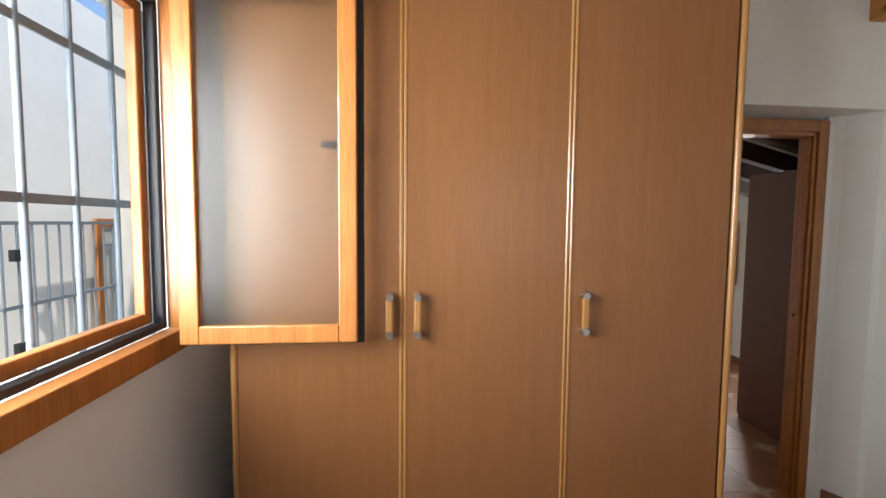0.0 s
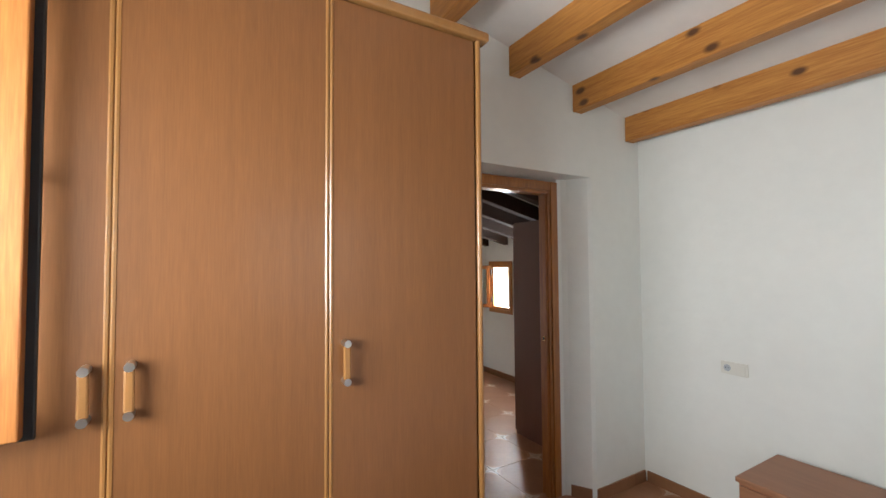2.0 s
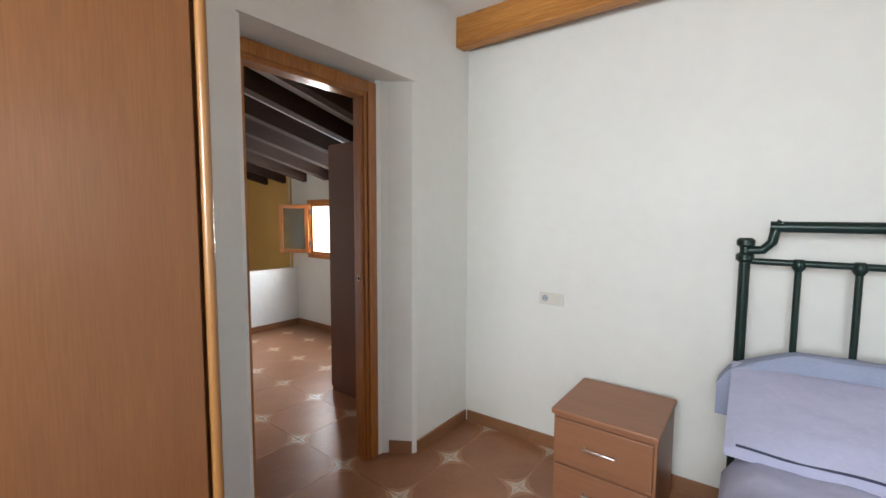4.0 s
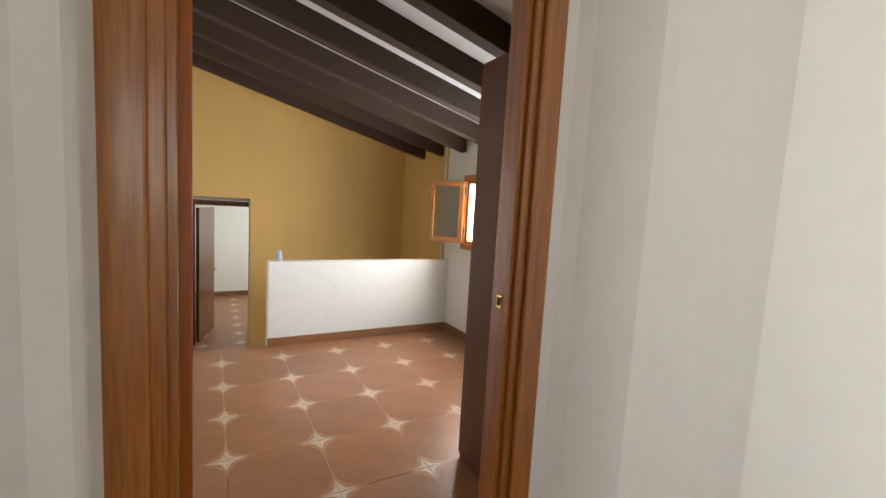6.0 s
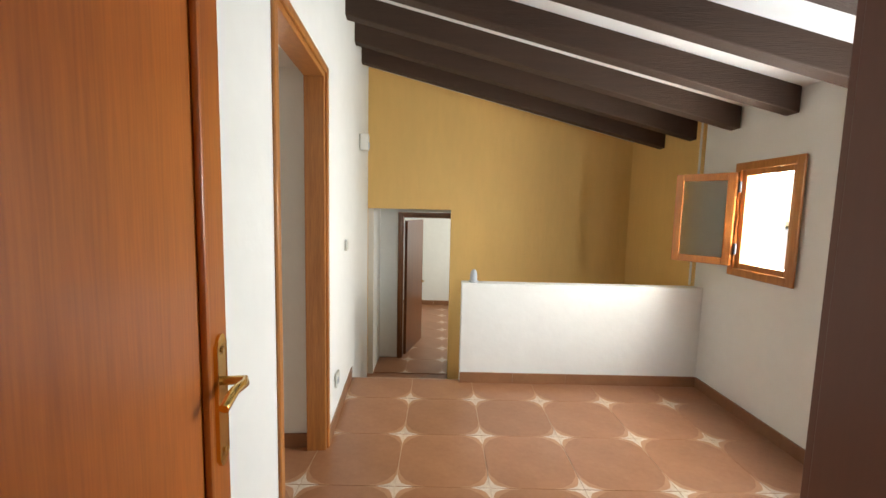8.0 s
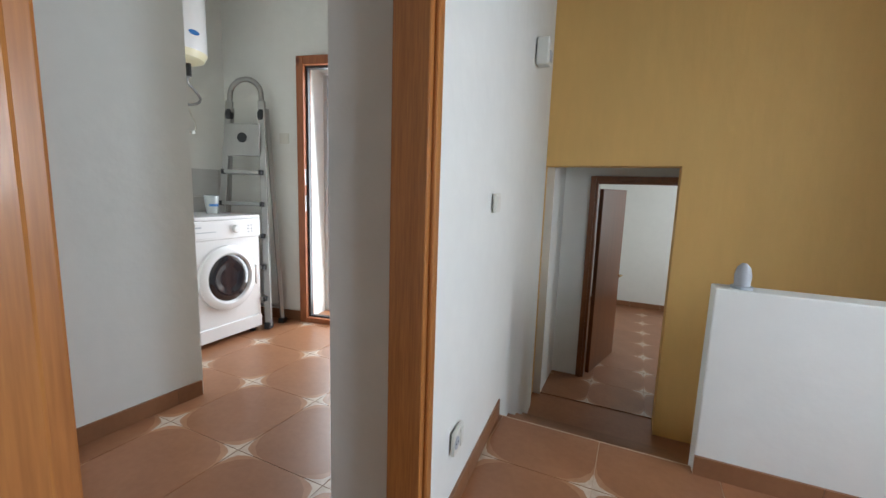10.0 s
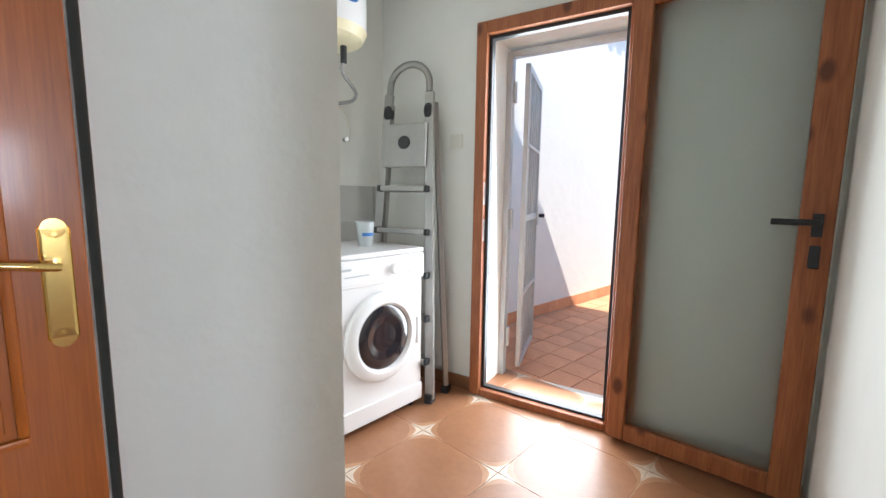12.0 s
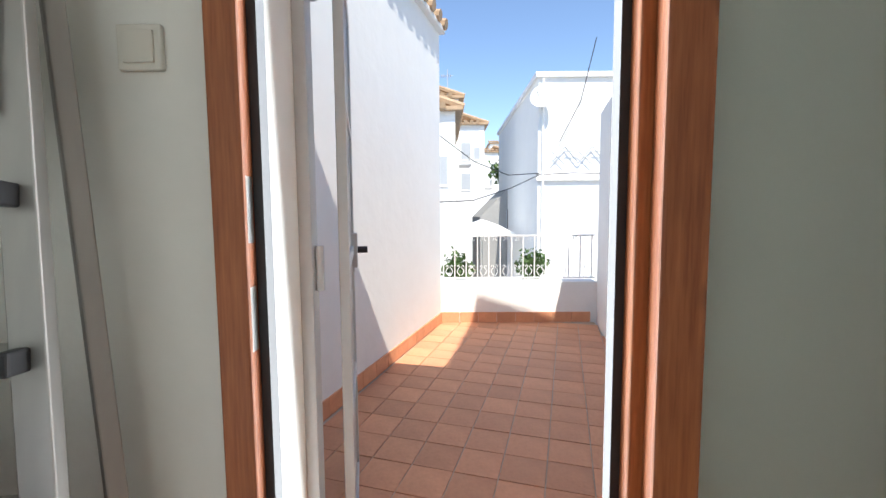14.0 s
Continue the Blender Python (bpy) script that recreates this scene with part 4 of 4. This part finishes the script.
def house(x0, x1, y0, y1, h, label, windows, roof=True, balcony=None):
    """A rendered village house with recessed windows on its two seen faces and a tiled roof edge."""
    o = empty("house", MS, label, "house")
    bx("wall", (x0, x1, y0, y1, -4.25, h), OUTER, o)
    if roof:
        r = bx("roof", (x0 - 0.3, x1 + 0.3, y0 - 0.3, y1 + 0.3, h, h + 0.16), ROOF, o)
        n = int((x1 - x0) / 0.5)
        for k in range(n):
            bar("roof_tile", [(x0 + 0.5 * k, y0 - 0.38, h + 0.17), (x0 + 0.5 * k, y0 + 2.5, h + 0.95)], 0.16, ROOF, r, n=6)
        m = int((y1 - y0) / 0.6)
        for k in range(m):
            bar("roof_tile", [(x1 + 0.38, y0 + 0.6 * k, h + 0.17), (x1 - 2.0, y0 + 0.6 * k, h + 0.95)], 0.16, ROOF, r, n=6)
    for face, a, z, w_, h_ in windows:
        if face == "s":
            q = bx("window", (a, a + w_, y0 - 0.03, y0 + 0.02, z, z + h_), GREY, o)
            bx("frame", (a - 0.08, a + w_ + 0.08, y0 - 0.06, y0 - 0.03, z - 0.1, z), OUTER, q)
        else:
            q = bx("window", (x1 - 0.02, x1 + 0.03, a, a + w_, z, z + h_), GREY, o)
            bx("frame", (x1 + 0.03, x1 + 0.06, a - 0.08, a + w_ + 0.08, z - 0.1, z), OUTER, q)
    if balcony:
        a, z = balcony
        b = bx("balcony", (x1, x1 + 0.9, a, a + 2.2, z, z + 0.14), OUTER, o)
        bx("balustrade", (x1 + 0.82, x1 + 0.9, a, a + 2.2, z + 0.14, z + 0.85), OUTER, b)
    return o


house(-5.0, 0.55, 18.0, 26.0, 5.6, "white village house with tiled eave", [("e", 19.0, 3.4, 0.9, 1.4), ("e", 21.5, 3.4, 0.9, 1.4), ("e", 24, 3.2, 0.9, 1.5), ("s", -0.6, 2.5, 0.8, 1.2)])
house(-4.0, 1.05, 27.0, 33.0, 8.6, "tall white village house with clay roof", [("e", 28.5, 5.6, 1.0, 1.7), ("e", 31, 5.6, 1.0, 1.7), ("s", 0.1, 6.3, 0.6, 1.2)], balcony=(28.0, 4.6))
house(-3.0, 3.6, 36.0, 44.0, 8.9, "white village house with stepped clay roof", [("s", 1.6, 6.0, 0.8, 1.4), ("s", 2.7, 6.0, 0.5, 1.0), ("s", 1.6, 3.4, 0.8, 1.4)], balcony=(37, 3.6))
o = house(2.96, 9.0, 13.0, 22.0, 5.35, "white rendered building across the street", [], roof=False)
bx("cornice", (2.86, 9.1, 12.9, 22.1, 5.35, 5.5), OUTER, o)
bx("ledge", (2.9, 9.0, 12.9, 13.0, 2.22, 2.34), OUTER, o)
bar("downpipe", [(3.1, 12.94, -4.2), (3.1, 12.94, 5.3)], 0.04, OUTER, o)
house(4.0, 9.5, 62, 70, 10.5, "distant white village house", [("s", 5.0, 7.5, 0.9, 1.4), ("s", 7.2, 7.5, 0.9, 1.4)])
house(8.5, 14.5, 75, 84, 14.0, "distant white village house", [("s", 9.6, 10.6, 0.9, 1.4), ("s", 11.6, 10.6, 0.9, 1.4)])
# gabled building; the wall's grey paints in the shade it stands in
gb = empty("shed", MS, "gabled building down the street, its shade painted grey", "building")
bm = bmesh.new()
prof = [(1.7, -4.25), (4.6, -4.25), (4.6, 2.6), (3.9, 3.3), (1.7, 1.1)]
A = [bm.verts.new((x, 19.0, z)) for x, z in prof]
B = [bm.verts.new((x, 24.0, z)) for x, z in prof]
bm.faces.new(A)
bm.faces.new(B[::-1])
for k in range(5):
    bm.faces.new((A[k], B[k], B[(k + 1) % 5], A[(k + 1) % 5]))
part("wall", bm, SHADED_GABLE, gb)
bx("window", (2.9, 3.9, 18.93, 19.0, 0.6, 1.4), GREY, gb)
for k in range(6):
    bar("bar", [(2.95 + 0.18 * k, 18.88, 0.55), (2.95 + 0.18 * k, 18.88, 1.45)], 0.02, BLACK, gb)
um = empty("parasol", MS, "white cloth parasol above street", "parasol")
bm = bmesh.new()
turned(bm, [(1.3, 0.25), (1.28, 0.3), (0.7, 0.62), (0.05, 0.85)], Matrix.Translation((1.5, 16.0, 0.15)), 12)
part("canopy", bm, OUTER, um)
bar("pole", [(1.5, 16.0, -4.2), (1.5, 16.0, 0.9)], 0.03, CHROME, um)
dish = empty("satellite_dish", MS, "white satellite dish on house corner", "dish")
bm = bmesh.new()
turned(bm, [(0.02, 0.0), (0.2, 0.03), (0.36, 0.1), (0.36, 0.12), (0.2, 0.05), (0.02, 0.02)], Matrix.Translation((3.05, 12.8, 4.7)) @ Matrix.Rotation(radians(75), 4, "X") @ Matrix.Rotation(radians(-25), 4, "Y"), 24)
part("reflector", bm, OUTER, dish, smooth=True)
bar("arm", [(3.05, 12.8, 4.4), (2.75, 12.3, 4.75)], 0.015, GREY, dish)
bar("bracket", [(3.05, 12.95, 4.65), (3.1, 13.0, 4.3)], 0.03, GREY, dish)
br = empty("scissor_bracket", MS, "folding grey scissor bracket on house wall", "bracket")
for k in range(4):
    a = 3.35 + 0.42 * k
    bar("bar", [(a, 12.9, 2.75 + 0.5 * (k % 2)), (a + 0.42, 12.9, 3.25 - 0.5 * (k % 2))], 0.02, GREY, br)
    bar("bar", [(a, 12.88, 3.1), (a + 0.42, 12.88, 2.7 + 0.4 * (k % 2))], 0.015, GREY, br)
for label, pts in (("black cable sagging across street", [(-0.3, 12.0, 3.6), (1.0, 13.2, 2.85), (2.2, 14, 2.5), (3.0, 12.95, 2.45)]), ("black cable sagging across street", [(-0.35, 9.5, 1.45), (0.8, 11.0, 1.55), (2.0, 12.3, 1.95), (3.0, 12.95, 2.4)]), ("black cable along house wall", [(2.9, 12.95, 2.4), (4.0, 12.92, 2.45), (6, 12.92, 2.4)]), ("black cable down from roof", [(4.6, 12.7, 6.4), (4.2, 12.8, 4.6), (3.6, 12.9, 3.4)])):
    o = bar("cable", [MS @ Vector(p) for p in pts], 0.014, BLACK)
    tagged(o, label, "cable", "street cables")
an = empty("tv_antenna", MS, "television antenna on tiled roof", "antenna")
bar("mast", [(0.35, 27.5, 8.5), (0.35, 27.5, 10.6)], 0.025, GREY, an)
for k in range(6):
    bar("element", [(-0.05 + 0.12 * k, 27.2, 10.2), (-0.05 + 0.12 * k, 27.8, 10.2)], 0.015, GREY, an)
bar("boom", [(-0.1, 27.5, 10.2), (0.7, 27.5, 10.2)], 0.018, GREY, an)


def shrub(x, y, z, r, n, label):
    """Many small leaves in an uneven clump."""
    o = empty("shrub", MS, label, "shrub")
    bm = bmesh.new()
    for k in range(n):
        d = Vector((random.gauss(0, 1), random.gauss(0, 1), random.gauss(0, 1))).normalized() * r * random.random() ** 0.4
        d *= 0.75 + 0.5 * noise.noise(d * 2.5 / r)
        c = Vector((x, y, z)) + d
        a, b = Vector((random.gauss(0, 1), random.gauss(0, 1), random.gauss(0, 1))).normalized() * r * 0.14, Vector((random.gauss(0, 1), random.gauss(0, 1), random.gauss(0, 1))).normalized() * r * 0.09
        vs = [bm.verts.new(c + q) for q in (a, b, -a, -b)]
        bm.faces.new(vs)
    part("crown", bm, LEAF, o)
    bar("trunk", [(x, y, -4.2), (x + 0.05, y, z)], 0.05, DARK_BEAM, o)


shrub(0.35, 10.5, -0.2, 0.55, 500, "green leafy shrub below railing")
shrub(2.6, 12.0, -0.3, 0.6, 500, "green leafy shrub below railing")
shrub(5.6, 38.0, 5.2, 1.6, 700, "green tree between houses")
bm = bmesh.new()
N = 40
hv = {}
for i in range(N + 1):
    for j in range(12):
        x, y = -120 + 340 * i / N, 130 + 25 * j
        hv[i, j] = bm.verts.new((x, y, -5 + 42 * math.exp(-((x - 70) / 75) ** 2) * min(1, j / 5) + 7 * noise.noise(Vector((x * 0.03, y * 0.03, 0)))))
for i in range(N):
    for j in range(11):
        bm.faces.new((hv[i, j], hv[i + 1, j], hv[i + 1, j + 1], hv[i, j + 1]))
tagged(part("hill", bm, HILL, m=MS, smooth=True), "dry sunlit hillside behind the village", "hill", kind="structure")


# ---- tiles and skirtings ----
def star_tile(x, y, corners=(1, 1, 1, 1)):
    """A floor tile with cream quarter stars at the chosen corners, a rounded body and a raised face."""
    bm = bmesh.new()
    g, a, b = 0.0016, 0.088, 0.024
    x0, x1, y0, y1 = g, x - g, g, y - g
    cs = [(x0, y0, 1, 1), (x1, y0, -1, 1), (x1, y1, -1, -1), (x0, y1, 1, -1)]
    ring = []
    for (cx, cy, sx, sy), on, turn in zip(cs, corners, (0, 1, 0, 1)):
        if not on:
            ring.append([(cx, cy)])
            continue
        p = [(cx, cy + sy * a), (cx + sx * b * 0.45, cy + sy * a * 0.55), (cx + sx * b, cy + sy * b), (cx + sx * a * 0.55, cy + sy * b * 0.45), (cx + sx * a, cy)]
        if turn:
            p = p[::-1]
        rr = 0.15
        arc = [(cx + sx * rr * (1 - math.sin(q)), cy + sy * rr * (1 - math.cos(q))) for q in (math.pi / 2 * (1 - k / 4) for k in range(5))]
        if turn:
            arc = arc[::-1]
        ring.append(arc)
        f = bm.faces.new([bm.verts.new((*q, 0.0)) for q in [(cx, cy)] + p])
        f.material_index = 1
        pv, av = [[bm.verts.new((*q, 0.0)) for q in l] for l in (p, arc)]
        for k in range(4):
            f = bm.faces.new((pv[k], pv[k + 1], av[k + 1], av[k]))
            f.material_index = 2
    top = [bm.verts.new((*q, 0.0)) for p in ring for q in p]
    bm.faces.new(top)
    low = [bm.verts.new((q[0], q[1], -0.008)) for q in ((x0, y0), (x1, y0), (x1, y1), (x0, y1))]
    hi = [bm.verts.new((q[0], q[1], 0.0)) for q in ((x0, y0), (x1, y0), (x1, y1), (x0, y1))]
    for k in range(4):
        bm.faces.new((low[k], low[(k + 1) % 4], hi[(k + 1) % 4], hi[k]))
    bmesh.ops.triangulate(bm, faces=[q for q in bm.faces if len(q.verts) > 4])
    bm.normal_update()
    for q in bm.faces:
        if abs(q.normal.z) > 0.5 and q.normal.z < 0:
            q.normal_flip()
    me = bpy.data.meshes.new("tile")
    bm.to_mesh(me)
    bm.free()
    me.materials.append(TILE)
    me.materials.append(STAR)
    me.materials.append(TILE_EDGE)
    return me


PX, PY = 0.446, 0.449
full = star_tile(PX, PY)
cut = star_tile(PX, 0.33, (1, 1, 0, 0))
for i in range(-7, 5):
    for j in range(-15, 3):
        x, y = 1.728 + PX * i, 4.10 + PY * j
        if j >= 0 and x > 0.7:
            if j > 0:
                continue
            me = cut
        else:
            me = full
        cx, cy = x + PX / 2, y + PY / 2
        if cx < -0.75 and cy < 1.3 or cy < -2.6 or cx > 3.9 or (cx < -0.5 and cy < 3.3 and cy > 1.3) or cx < -1.4 or cy > 5.3:
            continue
        t = new("tile", me)
        t.location = (x, y, 0)
        t.parent = floor_ob
small = star_tile(0.42, 0.42)
pf = scene.objects["passage_floor"]
for i in range(3):
    for j in range(8):
        t = new("tile", small)
        t.location = (1.13 + 0.42 * i, 5.87 + 0.42 * j, -0.552)
        t.parent = pf


def skirting(name, p0, p1, z, label="brown tiled skirting along wall", gaps=()):
    """A row of skirting tiles along a wall face, standing out from it to the right of the line."""
    p0, p1 = Vector((*p0, z)), Vector((*p1, z))
    d = p1 - p0
    o = empty(name, Matrix.Translation(p0) @ Matrix.Rotation(math.atan2(d.y, d.x), 4, "Z"), label, "skirting", kind="structure")
    s = 0.0
    while s < d.length - 0.01:
        e = min(s + 0.40, d.length)
        if not any(a < e - 0.01 and b > s + 0.01 for a, b in gaps):
            bx("tile", (s + 0.001, e - 0.001, -0.011, 0.0, 0.0, 0.078), SKIRT, o)
        else:
            for a, b in gaps:
                if s < a < e:
                    bx("tile", (s + 0.001, a, -0.011, 0.0, 0.0, 0.078), SKIRT, o)
                if s < b < e:
                    bx("tile", (b, e - 0.001, -0.011, 0.0, 0.0, 0.078), SKIRT, o)
        s = e
    return o


skirting("baseboard", (2.53, 1.15), (3.05, 1.15), 0)
skirting("baseboard", (3.06, 1.13), (3.23, -2.67), 0)
skirting("baseboard", (2.43, 1.285), (2.505, 1.165), 0)
skirting("baseboard", (2.08, 4.39), (3.86, 4.39), 0)
skirting("baseboard", (3.87, 4.38), (3.87, 1.6), 0)
skirting("baseboard", (1.325, 3.52), (1.25, 4.44), 0)
skirting("baseboard", (-0.20, 3.36), (-0.17, 3.88), 0)
skirting("baseboard", (0.965, 3.495), (1.31, 3.522), 0)
skirting("baseboard", (1.0, 9.2), (3.4, 9.2), -0.55)
sk = skirting("baseboard", (0, 0), (0.7, 0), 0)
sk.matrix_basis = MT @ pose(-0.27, 5.06, 0)
CT = star_tile(0.2, 0.2, (0, 0, 0, 0))
CT.materials.clear()
CT.materials.append(CLAY)
slab = scene.objects["terrace_slab"]
MTT = pose(-1.25, 5.35, -0.022, 0, 0, -4.5)
for i in range(16):
    for j in range(18):
        p = MTT @ Vector((0.203 * i, 0.203 * j + 0.04, 0))
        if p.x < 0.62 and p.y < 8.9:
            t = new("tile", CT)
            t.matrix_basis = Matrix.Translation((0, 0, random.uniform(-0.001, 0.001))) @ Matrix.Translation(p) @ Matrix.Rotation(radians(-4.5), 4, "Z")
            t.parent = slab
ts = empty("terrace_skirting", pose(-1.24, 5.9, -0.02, 0, 0, 85.1), "clay tile skirting along terrace wall", "skirting", kind="structure")
for k in range(14):
    bx("tile", (0.203 * k + 0.002, 0.203 * k + 0.201, -0.012, 0.0, 0, 0.11), CLAY, ts)
ts = empty("terrace_skirting", pose(-1.0, 8.72, -0.02, 0, 0, math.degrees(math.atan2(dR.y, dR.x))), "clay tile skirting along parapet", "skirting", kind="structure")
for k in range(8):
    bx("tile", (0.203 * k + 0.002, 0.203 * k + 0.201, -0.012, 0.0, 0, 0.11), CLAY, ts)
